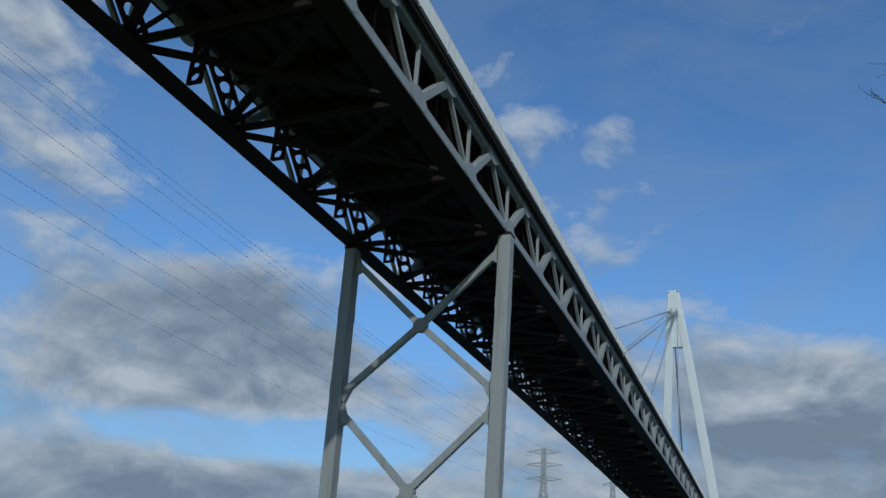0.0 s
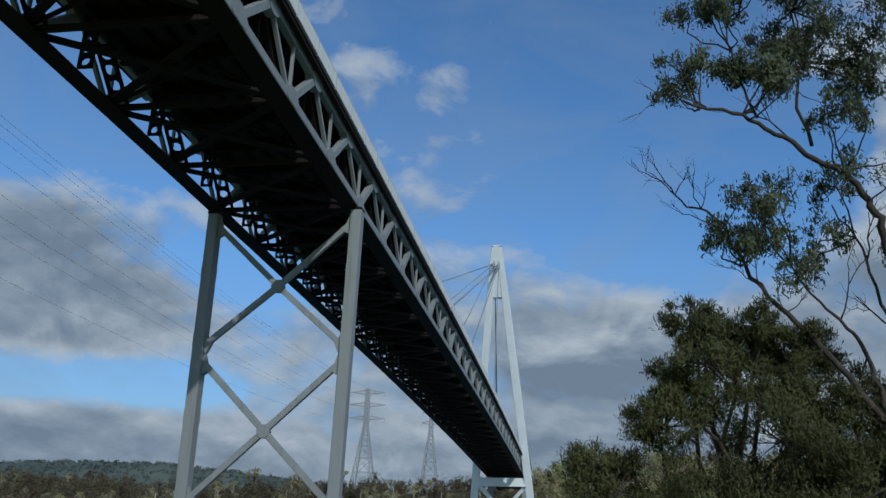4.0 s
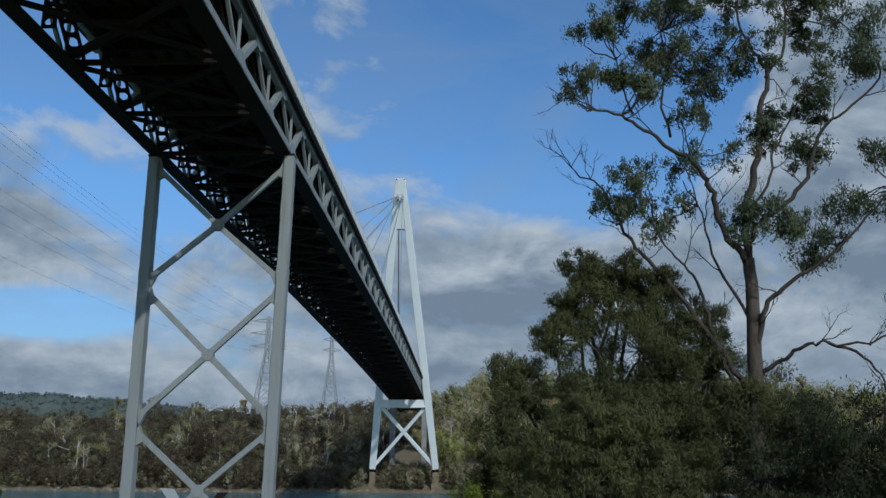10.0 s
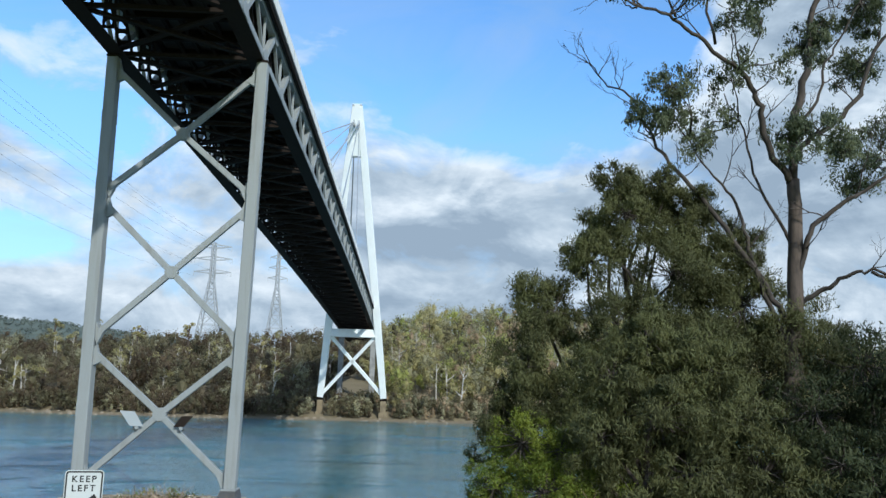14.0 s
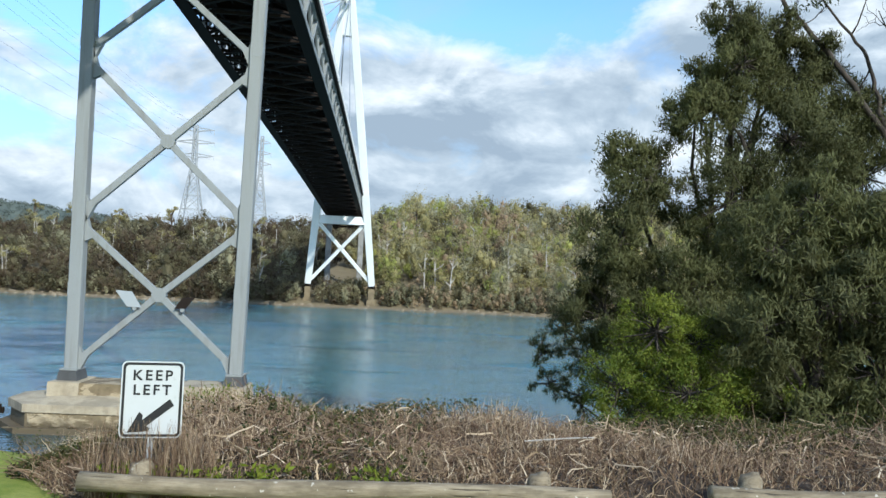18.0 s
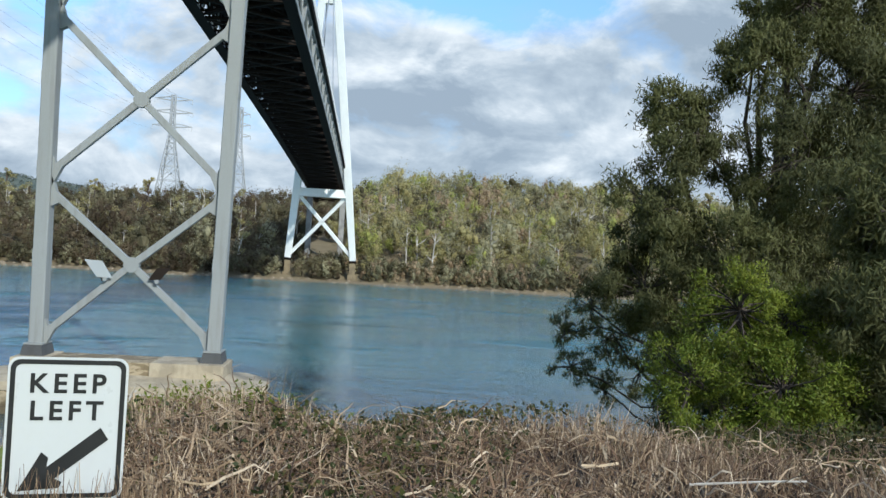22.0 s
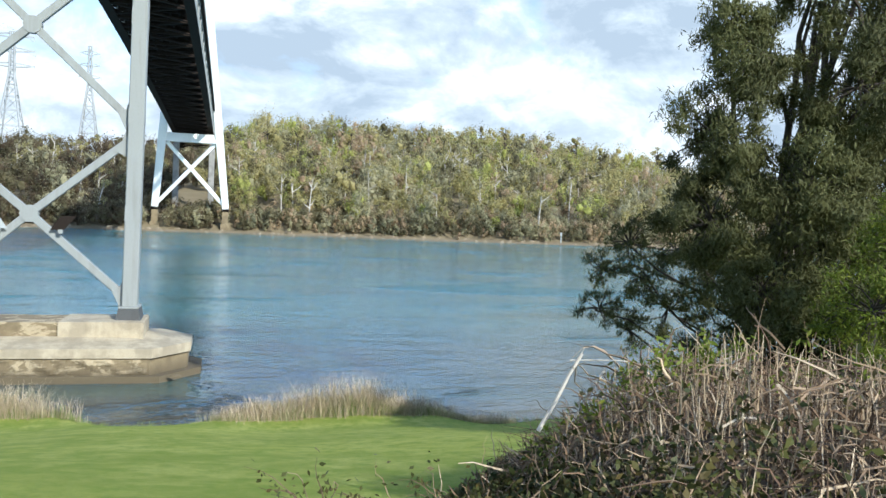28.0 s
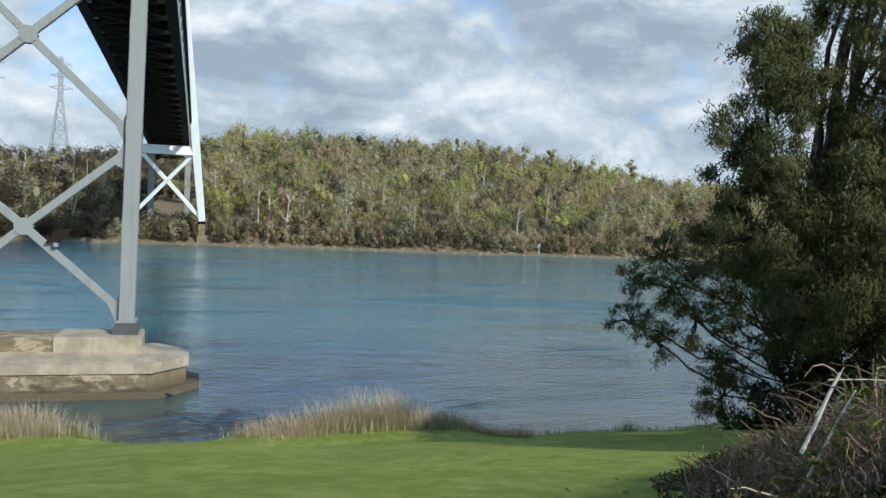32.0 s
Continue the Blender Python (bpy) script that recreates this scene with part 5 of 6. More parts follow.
dense_tree("sheoak_tree", "dense dark olive she-oak with drooping fine foliage by the water", (27.0, -30.5), 0.4, tuple(
    (17.8 + (x - 17.8) * s, -62 + (y + 62) * s, 11.3 + (z - 11.3) * s, r * s * 0.97) for x, y, z, r in (
        (25.6, -36.8, 17.5, 1.1), (27.2, -36.6, 17.3, 1.0), (25.0, -36.8, 17.2, 1.3), (26.8, -36.6, 17.0, 1.5), (28.4, -36.6, 16.0, 1.3), (23.9, -36.9, 15.6, 1.2), (26.4, -37.2, 15.2, 1.8),
        (28.6, -37.0, 14.4, 1.9), (22.7, -36.6, 14.0, 1.3), (24.6, -37.4, 13.4, 1.7), (26.8, -37.4, 12.8, 1.9), (21.9, -36.6, 12.2, 1.4),
        (28.9, -37.0, 12.0, 2.0), (23.6, -37.2, 11.2, 1.7), (26.0, -37.6, 10.6, 1.9), (21.6, -36.8, 10.4, 1.3), (28.2, -37.6, 9.8, 1.9),
        (22.8, -37.0, 9.0, 1.5), (25.0, -37.2, 8.4, 1.7), (27.4, -37.2, 8.2, 1.7)) for s in (1.13 if x < 25.2 else 1.2,)) + (
        (25.0, -33.2, 17.3, 1.0), (25.6, -33.4, 19.0, 1.0), (27.6, -32.4, 19.3, 0.9), (22.7, -33.0, 14.9, 1.0), (33.2, -32.4, 13.4, 2.1), (33.6, -32.4, 10.4, 2.2)), 15500, SHEOAK, 31, leaf=(0.16, 0.030), hang=0.6, sprays=36)
dense_tree("overhanging_shrub", "dark feathery shrub leaning out low over the water", (26.2, -30.2), 0.09, (
    (21.6, -30.4, 9.6, 0.8), (20.9, -30.2, 8.8, 0.7), (22.4, -29.6, 8.6, 1.0), (21.4, -29.2, 7.6, 0.8), (23.4, -29.8, 9.4, 1.1), (23.6, -29.2, 7.6, 1.1),
    (22.6, -28.8, 6.9, 0.7), (24.4, -29.4, 6.4, 1.1), (24.9, -28.8, 5.2, 1.0), (25.3, -28.6, 4.2, 1.0), (24.6, -29.8, 8.4, 1.2), (25.6, -29.8, 7.4, 1.2), (24.4, -30.0, 10.2, 1.2), (25.6, -30.0, 9.4, 1.3)), 1900, SHEOAK, 32, leaf=(0.15, 0.028), sprays=22, category="shrub")
# Leaf colour carries the shade beneath the she-oak.
dense_tree("understorey_shrub", "shade-darkened shrub filling the gap beneath the she-oak", (26.6, -31.6), 0.12, (
    (26.2, -31.8, 8.4, 1.3), (27.8, -31.6, 8.6, 1.4), (25.4, -31.4, 7.2, 1.2), (26.8, -32.0, 7.0, 1.5), (28.6, -31.8, 7.0, 1.5), (29.8, -32.0, 8.2, 1.5), (25.8, -31.6, 5.8, 1.2), (27.4, -31.8, 5.6, 1.4), (29.2, -32.0, 5.6, 1.4), (24.7, -30.9, 5.4, 0.9), (24.5, -30.7, 4.4, 0.8), (25.3, -30.9, 4.2, 1.0)), 4200, SHEOAK_SHADED, 35, leaf=(0.14, 0.045), sprays=26, category="shrub")
dense_tree("olive_tree", "bushy olive-green tree with fine foliage behind the brambles", (24.4, -41.0), 0.2, (
    (24.6, -40.6, 13.0, 1.1), (23.6, -41.0, 12.0, 1.1), (25.8, -40.8, 12.4, 1.2), (24.6, -41.6, 11.0, 1.3), (26.6, -41.2, 11.0, 1.3), (23.2, -41.4, 10.4, 1.1),
    (25.4, -41.8, 9.6, 1.3), (27.4, -41.2, 9.6, 1.2), (24.0, -41.6, 8.8, 1.1), (26.4, -41.6, 8.4, 1.2), (28.4, -40.8, 8.8, 1.2)), 7500, SHEOAK, 34, leaf=(0.19, 0.027), hang=0.6, sprays=34)
dense_tree("bright_shrub", "bright lime-green leafy shrub in front of the she-oak", (22.0, -40.6), 0.1, (
    (21.3, -40.6, 10.2, 0.9), (22.4, -40.2, 10.0, 1.0), (20.6, -40.4, 9.0, 0.9), (21.8, -41.2, 9.0, 1.0), (23.2, -40.8, 8.9, 1.0),
    (22.4, -41.4, 8.0, 1.0), (20.9, -41.0, 7.9, 0.9), (24.4, -41.0, 8.2, 1.0), (25.6, -41.4, 8.4, 1.0)), 8200, LIME, 33, leaf=(0.075, 0.022), hang=0.3, sprays=34, category="shrub")
# Scrub takes the shaded needle copy rather than a dark leaf of its own.
for i, (x, y, h, m) in enumerate(((29.6, -41.0, 3.0, SHEOAK_SHADED), (34.5, -40.5, 3.4, SHEOAK_SHADED), (37.0, -38.0, 3.6, SHEOAK_SHADED), (40.5, -39.0, 4.5, SHEOAK_SHADED), (32.0, -35.0, 3.0, SHEOAK_SHADED))):
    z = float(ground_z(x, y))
    dense_tree("scrub_bush", "low shade-darkened olive scrub bush on the bank", (x, y), 0.08, tuple(
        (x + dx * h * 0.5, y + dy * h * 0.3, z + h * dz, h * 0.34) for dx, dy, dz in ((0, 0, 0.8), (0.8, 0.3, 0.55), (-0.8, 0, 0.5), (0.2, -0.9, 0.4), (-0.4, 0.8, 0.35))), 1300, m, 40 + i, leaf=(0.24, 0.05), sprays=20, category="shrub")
# Shade round the gum trunk is painted into this scrub's leaves.
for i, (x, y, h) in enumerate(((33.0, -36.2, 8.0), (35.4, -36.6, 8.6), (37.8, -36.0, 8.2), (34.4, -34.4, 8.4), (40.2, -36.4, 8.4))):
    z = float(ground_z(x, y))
    dense_tree("tall_scrub", "tall shade-darkened olive scrub crowding round the gum trunk", (x, y), 0.12, tuple(
        (x + dx * h * 0.3, y + dy * h * 0.2, z + h * dz, h * 0.21) for dx, dy, dz in ((0, 0, 0.82), (0.7, 0.3, 0.66), (-0.7, 0, 0.62), (0.1, -0.8, 0.5), (-0.6, 0.6, 0.4), (0.7, -0.4, 0.36), (-0.1, 0, 0.2))), 3000, SHEOAK_SHADED, 80 + i, leaf=(0.15, 0.04), sprays=26, category="shrub")
x, y = -1.2, -27.2
z = float(ground_z(x, y))
dense_tree("waterside_bush", "dark green bushy shrub at the edge of the bank", (x, y), 0.1, tuple((x + a, y + b, z + c, r) for a, b, c, r in ((0, 0, 6.4, 1.1), (0.9, 0.1, 5.2, 1.3), (-0.9, 0, 5.0, 1.4), (0, -0.4, 3.6, 1.6), (0.9, 0, 2.4, 1.5), (-0.9, 0, 1.8, 1.5))), 2000, SHEOAK, 51, leaf=(0.2, 0.07), hang=0.1, sprays=20, category="shrub")
x, y = -8.6, -29.5
z = float(ground_z(x, y))
dense_tree("riverside_tree", "dark bushy tree on the bank beyond the bridge", (x, y), 0.25, tuple((x + a, y + b, z + c, r) for a, b, c, r in ((0.2, 0, 14.6, 0.9), (-0.8, 0, 13.2, 1.3), (1.0, 0, 12.2, 1.1), (1.8, 0, 10.0, 1.2), (0, -0.6, 10.2, 1.5), (-1.8, 0.5, 10, 1.6), (1.5, 0, 7.4, 1.5), (-0.8, 0, 6.5, 1.8), (2.4, 0.5, 5.5, 1.3), (-2.4, 0, 6, 1.8), (0.4, 0, 3.4, 1.6), (3.2, 0.4, 8.2, 1.0), (3.6, 0.5, 3.4, 1.4))), 3600, SHEOAK, 52, leaf=(0.16, 0.06), hang=0.2, sprays=24)


# ---------------------------------------------------------------- bramble thicket, rail, sign
rng = np.random.default_rng(61)


def thicket_top(x, y):
    """Height of the thicket above the ground."""
    end = np.clip((x - 11.7 - 0.5 * np.maximum(y + 46.6, 0) - 0.7 * np.maximum(-48.4 - y, 0)) / 1.5, 0, 1) ** (0.8 + 0.8 * np.clip(y + 48.4, 0, 1))
    front = np.clip((y + 50.0) / 0.7, 0, 1) ** 0.5
    back = np.clip((-43.6 - y + 0.12 * (x - 13)) / 1.6, 0, 1) ** 0.7
    hump = 0.28 * np.exp(-((x - 13.5) ** 2 + (y + 49.6) ** 2) / 0.35)
    lump = 1 + 0.12 * np.sin(x * 1.7 + y) + 0.10 * np.sin(x * 0.63 - y * 1.3) + 0.06 * np.sin(x * 4.1)
    return np.minimum(end, np.minimum(front, back)) * (0.55 + 0.03 * np.clip(y + 50, 0, 5)) * lump + hump * np.minimum(end, front) + 0.2 * end * np.exp(-((x - 13.5) ** 2 + (y + 46.4) ** 2) / 0.9)


# Uneven sheet added under the canes, coloured dark in place of deep shade.
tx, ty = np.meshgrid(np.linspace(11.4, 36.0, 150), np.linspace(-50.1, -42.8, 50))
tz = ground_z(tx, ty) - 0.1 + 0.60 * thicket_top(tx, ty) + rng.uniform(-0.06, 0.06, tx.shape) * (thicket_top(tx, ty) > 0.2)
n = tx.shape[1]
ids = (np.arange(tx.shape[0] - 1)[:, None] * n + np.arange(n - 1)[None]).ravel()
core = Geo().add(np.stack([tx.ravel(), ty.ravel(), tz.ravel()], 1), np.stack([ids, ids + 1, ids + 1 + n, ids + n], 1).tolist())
tagged(new("thicket_shade_sheet", core.mesh("thicket_shade_sheet", THICKET_SHADE)), "dark sheet inside the bramble thicket standing in for shaded depth", "thicket", kind="stuff")


def canes(rng, p, q, bend, r):
    """Many three-sided canes at once, each bowed and tapering to a point."""
    n, steps = len(p), 6
    t = np.linspace(0, 1, steps)[None, :, None]
    mid = p[:, None] + (q - p)[:, None] * t + bend[:, None] * 4 * t * (1 - t) + rng.normal(size=(n, steps, 3)) * 0.008
    d = (q - p) / (np.linalg.norm(q - p, axis=1)[:, None] + 1e-9)
    a = np.cross(d, rng.normal(size=(n, 3)))
    a /= np.linalg.norm(a, axis=1)[:, None] + 1e-9
    b = np.cross(d, a)
    th = r[:, None] * (1 - 0.75 * np.linspace(0, 1, steps)[None] ** 1.5)
    v = np.stack([mid + th[..., None] * (math.cos(k * 2.0944) * a + math.sin(k * 2.0944) * b)[:, None] for k in range(3)], 2)
    one = [(s * 3 + k, s * 3 + (k + 1) % 3, s * 3 + 3 + (k + 1) % 3, s * 3 + 3 + k) for s in range(steps - 1) for k in range(3)]
    f = np.array(one)[None] + (np.arange(n) * steps * 3)[:, None, None]
    return v.reshape(-1, 3), f.reshape(-1, 4).tolist()


def in_thicket(rng, n, least, lean=1.6):
    """Random places in the thicket, thickest towards its open end."""
    x, y = 11.6 + 23.0 * rng.uniform(size=n) ** lean, rng.uniform(-50.0, -43.4, n)
    t = thicket_top(x, y)
    ok = t > least
    return x[ok], y[ok], t[ok], ground_z(x[ok], y[ok])


x, y, t, z = in_thicket(rng, 42000, 0.10)
n = len(x)
keep = rng.uniform(size=n) < 0.28 + 0.72 * np.clip((x - 12.2) / 1.4 + (y < -48.2), 0, 1)
x, y, t, z = x[keep], y[keep], t[keep], z[keep]
n = len(x)
upright = rng.uniform(size=n) < 0.55 + 0.3 * np.sin(x * 0.9 + y * 0.7)
a, l, h = rng.uniform(0, 2 * math.pi, n), (0.10 + 0.5 * rng.uniform(0, 1, n) ** 2.5) * np.clip(t / 0.45, 0.4, 1), z + t * rng.uniform(0.5, 0.98, n)
p = np.where(upright[:, None], np.stack([x, y, z + t * rng.uniform(0.0, 0.6, n)], 1), np.stack([x, y, h], 1))
q = np.where(upright[:, None], np.stack([x + rng.normal(size=n) * 0.16, y + rng.normal(size=n) * 0.16, z + t * rng.uniform(0.65, 1.0, n) + 0.07 * rng.uniform(size=n) ** 4], 1), np.stack([x + l * np.cos(a), y + l * np.sin(a), h + rng.normal(size=n) * 0.14], 1))
bow = rng.normal(size=(n, 3)) * 0.022 + (0, 0, 0.015)
tagged(new("bramble_canes", Geo().add(*canes(rng, p, q, bow, rng.choice([0.0028, 0.0042, 0.0062, 0.0095], n, p=[0.30, 0.33, 0.25, 0.12]))).mesh("bramble_canes", STEM)), "tangle of dry brown and straw-coloured bramble canes", "thicket", kind="stuff")
x, y, t, z = in_thicket(rng, 15000, 0.25)
ok = (x > 12.6) & (np.sin(x * 2.3 + 1.7 * np.sin(y * 1.9)) + 0.4 * np.sin(y * 5 + x) > -0.35)
x, y, t, z = x[ok], y[ok], t[ok], z[ok]
n = len(x)
p = np.stack([x, y, z + t * rng.uniform(0.3, 0.6, n)], 1)
q = p + np.stack([rng.normal(size=n) * 0.09, rng.normal(size=n) * 0.09, t * rng.uniform(0.3, 0.62, n)], 1)
m = 330
x, y = 13.6 + rng.normal(size=m) * 0.45, -47.2 + rng.normal(size=m) * 0.38
stand = np.stack([x, y, ground_z(x, y) + 0.05], 1)
p, q = np.concatenate([p, stand]), np.concatenate([q, stand + np.stack([rng.normal(size=m) * 0.09, rng.normal(size=m) * 0.09, np.maximum(thicket_top(x, y), 0.2) * rng.uniform(0.7, 1.1, m)], 1)])
n += m
tagged(new("dead_stalks", Geo().add(*canes(rng, p, q, rng.normal(size=(n, 3)) * 0.012, rng.uniform(0.0035, 0.0085, n))).mesh("dead_stalks", STALK)), "upright broken straw-coloured stalks among the brambles", "thicket", kind="stuff")
x, y, t, z = in_thicket(rng, 900, 0.3)
n = len(x)
a, l = rng.uniform(0, 2 * math.pi, n), rng.uniform(0.15, 0.5, n)
p = np.stack([x, y, z + t * rng.uniform(0.7, 1.0, n)], 1)
q = p + np.stack([l * np.cos(a), l * np.sin(a), rng.normal(size=n) * 0.08], 1)
tagged(new("bent_branches", Geo().add(*canes(rng, p, q, rng.normal(size=(n, 3)) * 0.06 + (0, 0, 0.03), rng.uniform(0.007, 0.013, n))).mesh("bent_branches", STALK)), "thicker bent dry branches lying over the brambles", "thicket", kind="stuff")
x, y = 13.7 + rng.normal(size=110) * 0.5, -46.3 + rng.normal(size=110) * 0.45
tips = np.stack([x, y, ground_z(x, y) + thicket_top(x, y) * rng.uniform(0.8, 1.08, 110)], 1)
pts = np.repeat(tips, 14, 0) + rng.normal(size=(110 * 14, 3)) * (0.035, 0.035, 0.045)
tagged(new("fresh_shoots", Geo().quads(leaf_quads(rng, pts, 0.05, 0.017, -0.2)).mesh("fresh_shoots", LIME)), "fresh yellow-green shoots growing through the bramble thicket", "foliage", kind="stuff")
n = 520
p = np.stack([13.64 + rng.uniform(-0.5, 0.5, n), -50.06 + rng.uniform(-0.1, 0.14, n), np.zeros(n)], 1)
p[:, 2] = ground_z(p[:, 0], p[:, 1])
q = p + np.stack([rng.normal(size=n) * 0.1, rng.normal(size=n) * 0.05, rng.uniform(0.38, 0.82, n)], 1)
tagged(new("post_tuft", Geo().add(*canes(rng, p, q, rng.normal(size=(n, 3)) * 0.03, rng.uniform(0.0025, 0.006, n))).mesh("post_tuft", STEM)), "dry canes crowding round the foot of the sign", "thicket", kind="stuff")
spots = np.array([(13.9, -50.0), (14.1, -50.05), (13.45, -50.05), (14.6, -49.9), (15.6, -49.95)])[rng.integers(0, 5, 900)] + rng.normal(size=(900, 2)) * (0.12, 0.06)
weed = np.column_stack([spots, ground_z(spots[:, 0], spots[:, 1]) + rng.uniform(0.1, 0.42, 900)])
tagged(new("weeds", Geo().quads(leaf_quads(rng, weed, 0.075, 0.03, -0.3)).mesh("weeds", LIME)), "fresh green weeds at the front of the brambles", "foliage", kind="stuff")
x, y, t, z = in_thicket(rng, 90000, 0.04, 1.9)
patch = np.sin(x * 1.3 + 0.4) + np.sin(x * 0.47 + y * 0.9 + 2.0)
ok = patch + rng.normal(size=len(x)) * 0.7 + 3.0 * np.maximum(0.0, 1 - (x - 11.6) / 2.2) * (y > -48.6) + 0.25 * (y > -46.5) - 1.4 * (y < -48.2) > 0.60
pts = np.stack([x, y, z + t * rng.uniform(0.35, 1.12, len(x))], 1)[ok]
pts = np.repeat(pts, 4, 0) + rng.normal(size=(len(pts) * 4, 3)) * 0.024
tagged(new("bramble_leaves", Geo().quads(leaf_quads(rng, pts, 0.048, 0.027, 0.0)).mesh("bramble_leaves", BRAMBLE_LEAF)), "small green and rusty leaves among the bramble canes", "foliage", kind="stuff")
for a, b, r in (((12.78, -46.30, 8.72), (13.16, -46.30, 9.34), 0.011), ((12.70, -46.40, 9.0), (12.98, -46.36, 9.46), 0.014), ((12.90, -46.36, 9.42), (13.30, -46.42, 9.42), 0.004), ((12.84, -46.34, 9.2), (12.98, -46.39, 9.50), 0.004), ((13.4, -46.2, 9.1), (14.0, -46.4, 9.45), 0.005), ((17.2, -48.7, 9.42), (17.9, -48.9, 9.52), 0.009)):
    branch = thing("fallen_branch", "bleached bare branch sticking out of the bramble thicket", "branch", "dead branches", at=a)
    d = np.array(b) - np.array(a)
    g = Geo().add(*limb([d * 0, d * 0.35 + (0.006, 0, 0.004), d * 0.7 + (-0.004, 0, 0.006), d], r, r * 0.7, 6))
    part("stick", g, PALE_BARK, branch)
    for _ in range(3):
        s = d * rng.uniform(0.4, 0.9)
        part("twig", Geo().add(*limb(wavy(rng, s, s + rng.normal(size=3) * 0.12, 0.1, 4), r * 0.4, r * 0.15, 5)), LOG, branch)

n = 40
x, y = rng.uniform(11.3, 12.3, n), rng.uniform(-48.0, -46.2, n)
p = np.stack([x, y, ground_z(x, y)], 1)
q = p + np.stack([rng.uniform(-0.35, 0.1, n), rng.normal(size=n) * 0.15, rng.uniform(0.12, 0.34, n)], 1)
tagged(new("bramble_runners", Geo().add(*canes(rng, p, q, rng.normal(size=(n, 3)) * 0.03 + (0, 0, 0.05), np.full(n, 0.004))).mesh("bramble_runners", STEM)), "thin leafy runners spreading from the brambles over the lawn", "thicket", kind="stuff")
u = rng.uniform(0.4, 1.0, (n * 9, 1))
pts = np.repeat(p, 9, 0) * (1 - u) + np.repeat(q, 9, 0) * u + rng.normal(size=(n * 9, 3)) * 0.03 + (0, 0, 0.03)
tagged(new("runner_leaves", Geo().quads(leaf_quads(rng, pts, 0.034, 0.020, 0.0)).mesh("runner_leaves", BRAMBLE_LEAF)), "small dark green leaves on the bramble runners", "foliage", kind="stuff")

LOG_Y = -50.3
for i, (x0, x1) in enumerate(((13.15, 17.7), (18.6, 23.1), (24.0, 28.5))):
    z = float(ground_z((x0 + x1) / 2, LOG_Y))
    rail = thing("log_barrier", "low weathered round-log vehicle barrier in front of the brambles", "barrier", "log barriers", at=((x0 + x1) / 2, LOG_Y, z))
    h = (x1 - x0) / 2
    pts = [(h * t, 0.015 * math.sin(3 * t + i), 0.272 + 0.014 * math.sin(4 * t + i)) for t in np.linspace(-1, 1, 13)]
    part("rail", Geo().add(*tube(pts, [0.084 + 0.008 * math.sin(5.3 * k + i) - 0.0006 * k for k in range(13)], 14)), LOG, rail, smooth=True)
    for px in (-h + 0.45, h - 0.6):
        part("post", Geo().add(*tube([(px, 0.2, -0.3), (px, 0.2, 0.34), (px + 0.01, 0.2, 0.395), (px + 0.01, 0.2, 0.42), (px, 0.2, 0.43)], (0.11, 0.108, 0.096, 0.065, 0.02), 13)), LOG, rail, smooth=True)

SIGN_X, SIGN_Y, SIGN_TOP, SIGN_W, SIGN_H = 13.60, -49.90, 10.25, 0.535, 0.685
sign = thing("road_sign", "white traffic sign with black border, lettering and slanting arrow", "traffic sign", at=(SIGN_X, SIGN_Y, SIGN_TOP - SIGN_H))


sign.rotation_euler = (0, 0, radians(10))


def rounded(x0, x1, z0, z1, r, n=5):
    o = []
    for cx, cz, a0 in ((x1 - r, z1 - r, 0), (x0 + r, z1 - r, 90), (x0 + r, z0 + r, 180), (x1 - r, z0 + r, 270)):
        for i in range(n + 1):
            a = radians(a0 + 90 * i / n)
            o.append((cx + r * math.cos(a), cz + r * math.sin(a)))
    return o[::-1]


def frame_ring(o, i, y0, y1):
    """A raised border between two outlines with as many corners."""
    n = len(o)
    v = [(x, y, z) for ring in (o, i) for y in (y0, y1) for x, z in ring]
    f = []
    for k in range(n):
        j = (k + 1) % n
        f += [(k, j, 2 * n + j, 2 * n + k), (n + j, n + k, 3 * n + k, 3 * n + j), (j, k, n + k, n + j), (2 * n + k, 2 * n + j, 3 * n + j, 3 * n + k)]
    return np.array(v, float), f


w = SIGN_W / 2
plate = part("plate", Geo().add(*prism(rounded(-w, w, 0, SIGN_H, 0.05), 0.0, 0.003)), SIGN_WHITE, sign)
part("border", Geo().add(*frame_ring(rounded(-w + 0.012, w - 0.012, 0.012, SIGN_H - 0.012, 0.042), rounded(-w + 0.034, w - 0.034, 0.034, SIGN_H - 0.034, 0.03), -0.0025, -0.0005)), SIGN_BLACK, plate, "black border line")


def uv(u, t):
    return (-w + u * SIGN_W, SIGN_H * (1 - t))


part("arrow", Geo().add(*prism([uv(0.13, 0.93), uv(0.31, 0.66), uv(0.37, 0.70), uv(0.36, 0.765), uv(0.79, 0.49), uv(0.86, 0.575), uv(0.43, 0.845), uv(0.49, 0.87), uv(0.47, 0.91)], -0.0025, -0.0005)), SIGN_BLACK, plate, "black arrow pointing down to the left")
for text, t in (("KEEP", 0.245), ("LEFT", 0.435)):
    cu = bpy.data.curves.new("lettering", "FONT")
    cu.body, cu.size, cu.extrude, cu.offset, cu.align_x, cu.space_character = text, 0.128, 0.001, 0.0030, "CENTER", 1.33
    tmp = bpy.data.objects.new("lettering", cu)
    scene.collection.objects.link(tmp)
    me = bpy.data.meshes.new_from_object(tmp.evaluated_get(bpy.context.evaluated_depsgraph_get()))
    bpy.data.objects.remove(tmp)
    me.materials.clear()
    me.materials.append(SIGN_BLACK)
    ob = part("lettering", me, None, plate, "black capital lettering")
    ob.matrix_basis = pose(-0.003, -0.0018, SIGN_H * (1 - t), 90, 0, 0)
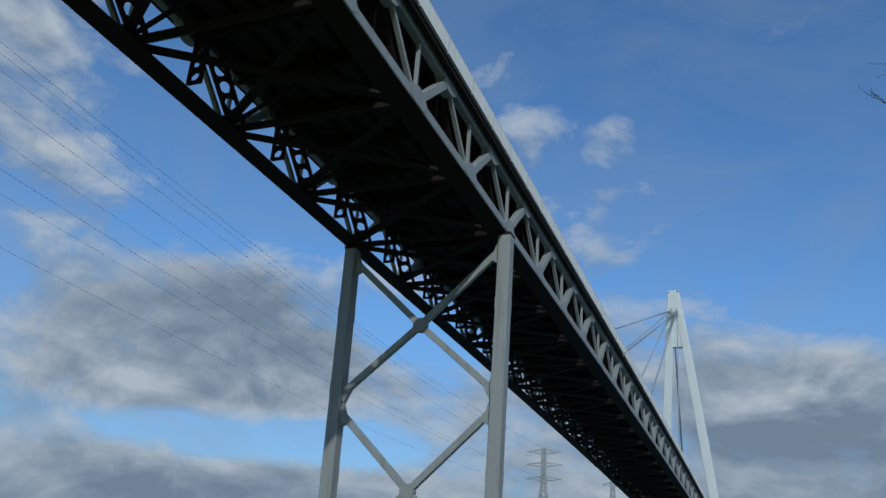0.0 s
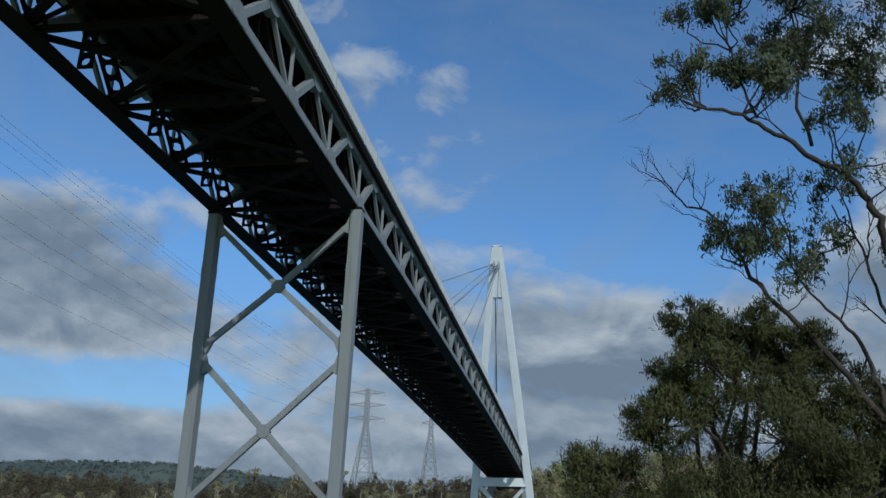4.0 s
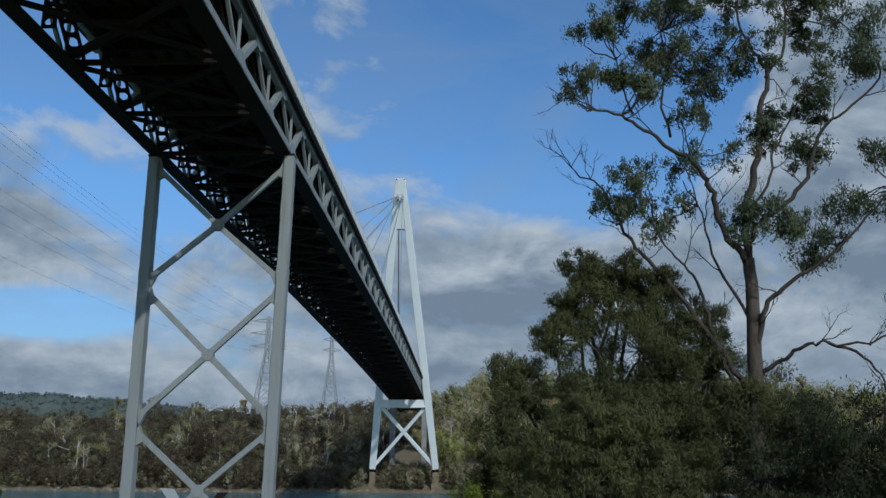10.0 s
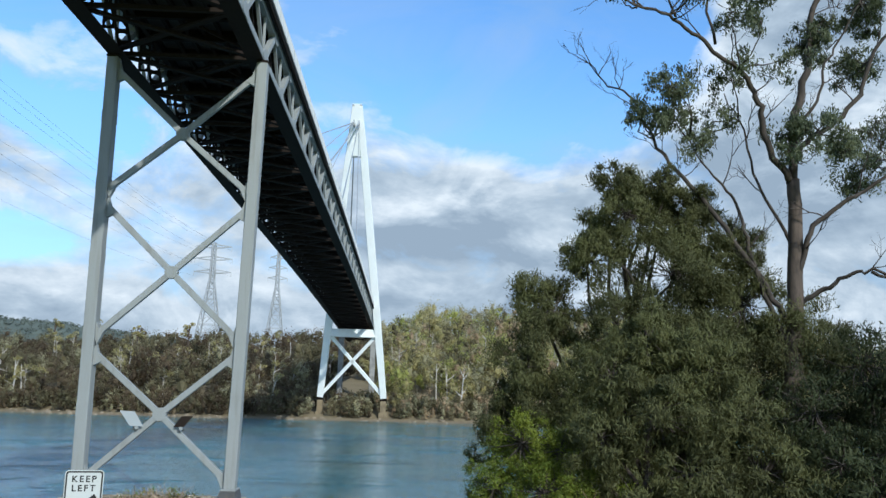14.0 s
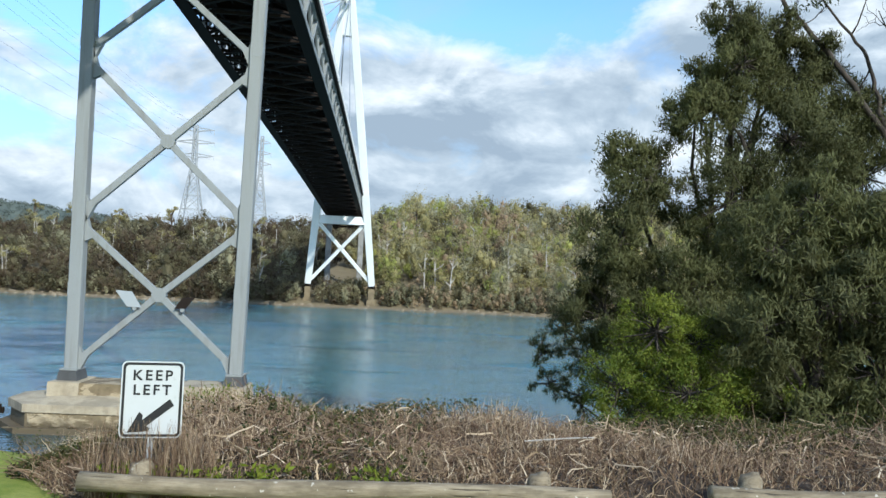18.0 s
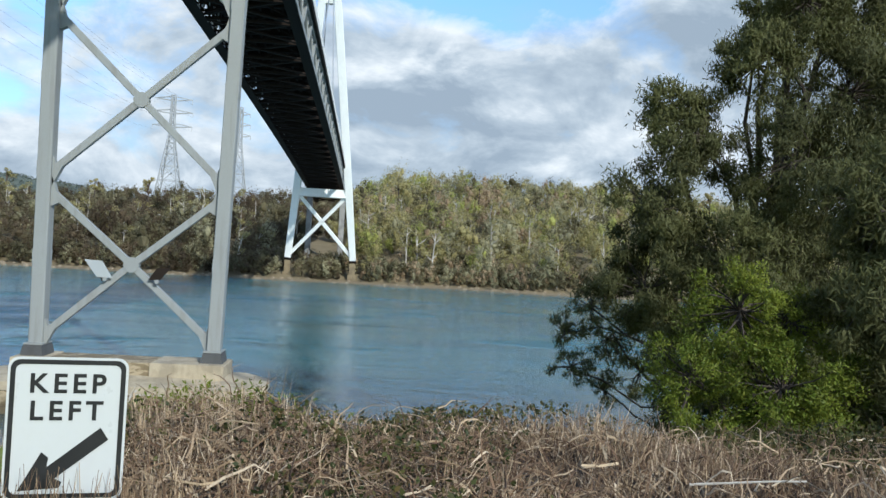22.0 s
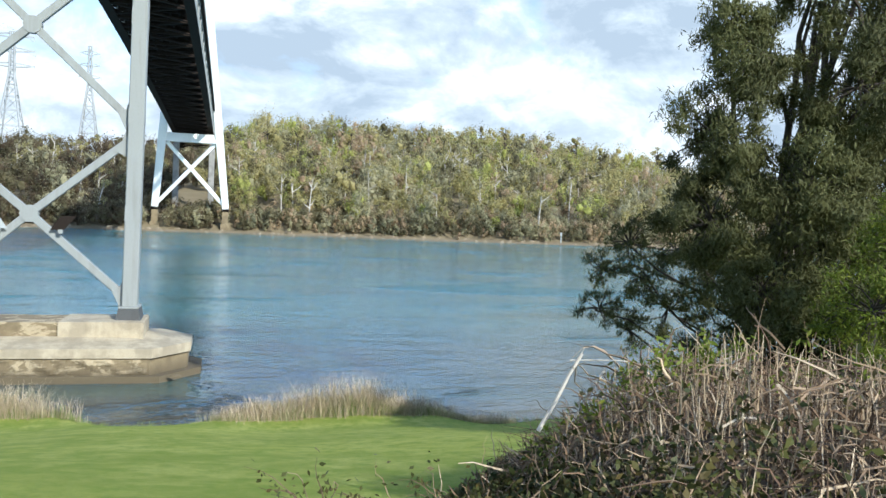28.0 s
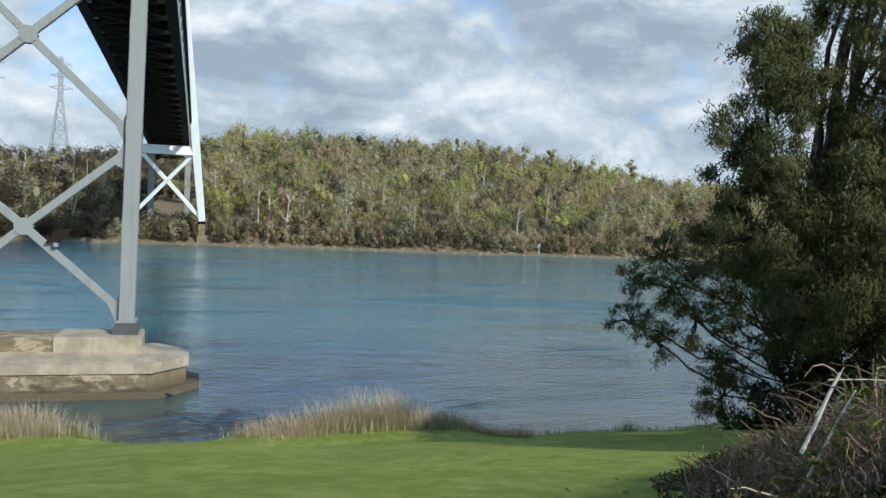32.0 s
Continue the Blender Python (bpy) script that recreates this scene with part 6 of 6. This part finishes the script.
part("sign_post", bar((0, 0.035, -(SIGN_TOP - SIGN_H - float(ground_z(SIGN_X, SIGN_Y))) - 0.3), (0, 0.035, SIGN_H - 0.03), 0.05, 0.05, 0.006, up=(0, 1, 0)), GALV, sign)
for z in (0.16, SIGN_H - 0.16):
    part("clamp", bar((-0.2, 0.01, z), (0.2, 0.01, z), 0.012, 0.035, 0.002), GALV, sign)

# ---------------------------------------------------------------- tussocks and lawn
def tussock(name, label, spots, height, seed, mat=TUSSOCK):
    rng = np.random.default_rng(seed)
    v = []
    for x, y, n, spread in spots:
        px, py = x + rng.normal(size=n) * spread, y + rng.normal(size=n) * spread * 0.6
        pz = ground_z(px, py) - 0.05
        h = height * rng.uniform(0.3, 1.15, n) * rng.uniform(0.5, 1.2) * (0.34 + 0.74 * math.exp(-((x - 14.7) / 2.4) ** 2) if 9 < x < 20 else 0.85)
        a = rng.uniform(0, 2 * math.pi, n)
        lean = h * rng.uniform(0.15, 0.85, n)
        b = np.stack([px, py, pz], 1)
        m = b + np.stack([np.cos(a) * lean * 0.35, np.sin(a) * lean * 0.35, h * 0.6], 1)
        t = b + np.stack([np.cos(a) * lean, np.sin(a) * lean, h], 1)
        s = np.stack([-np.sin(a), np.cos(a), 0 * a], 1) * 0.0045
        v.append(np.stack([b - s, b + s, m + s * 0.8, m - s * 0.8], 1).reshape(-1, 3))
        v.append(np.stack([m - s * 0.8, m + s * 0.8, t + s * 0.2, t - s * 0.2], 1).reshape(-1, 3))
    return tagged(new(name, Geo().quads(np.concatenate(v)).mesh(name, mat)), label, "grass", kind="stuff")


rng = np.random.default_rng(71)
spots = [(x, float(shore_near(x)) - 0.3 - rng.uniform(0, 0.5), 330, 0.30) for x in np.linspace(11.0, 19.8, 62)]
spots += [(x, float(shore_near(x)) - 0.4 - rng.uniform(0, 0.4), 270, 0.28) for x in np.linspace(2.7, 5.2, 16)]
spots += [(x, float(shore_near(x)) - 0.3, 150, 0.2) for x in (5.9, 6.3)]
tussock("tussock_base", "green grass tufts beneath the straw-coloured tussocks", spots, 0.5, 75, BLADE)
spots = [(x, y, int(n * 0.62), s * 1.3) for x, y, n, s in spots]
tussock("tussock_grass", "tall straw-coloured tussock grass along the water's edge", spots, 1.1, 72)
tussock("green_tussock", "dark green spiky tussock at the edge of the lawn", [(24.3, float(shore_near(24.3)) - 0.3, 260, 0.22)], 0.9, 73, BLADE)
spots = [(x, float(shore_near(x)) - 0.2, 80, 0.35) for x in np.linspace(-10, 40, 140)]
tussock("edge_grass", "longer green grass fringing the lawn edge", spots, 0.3, 74, BLADE)
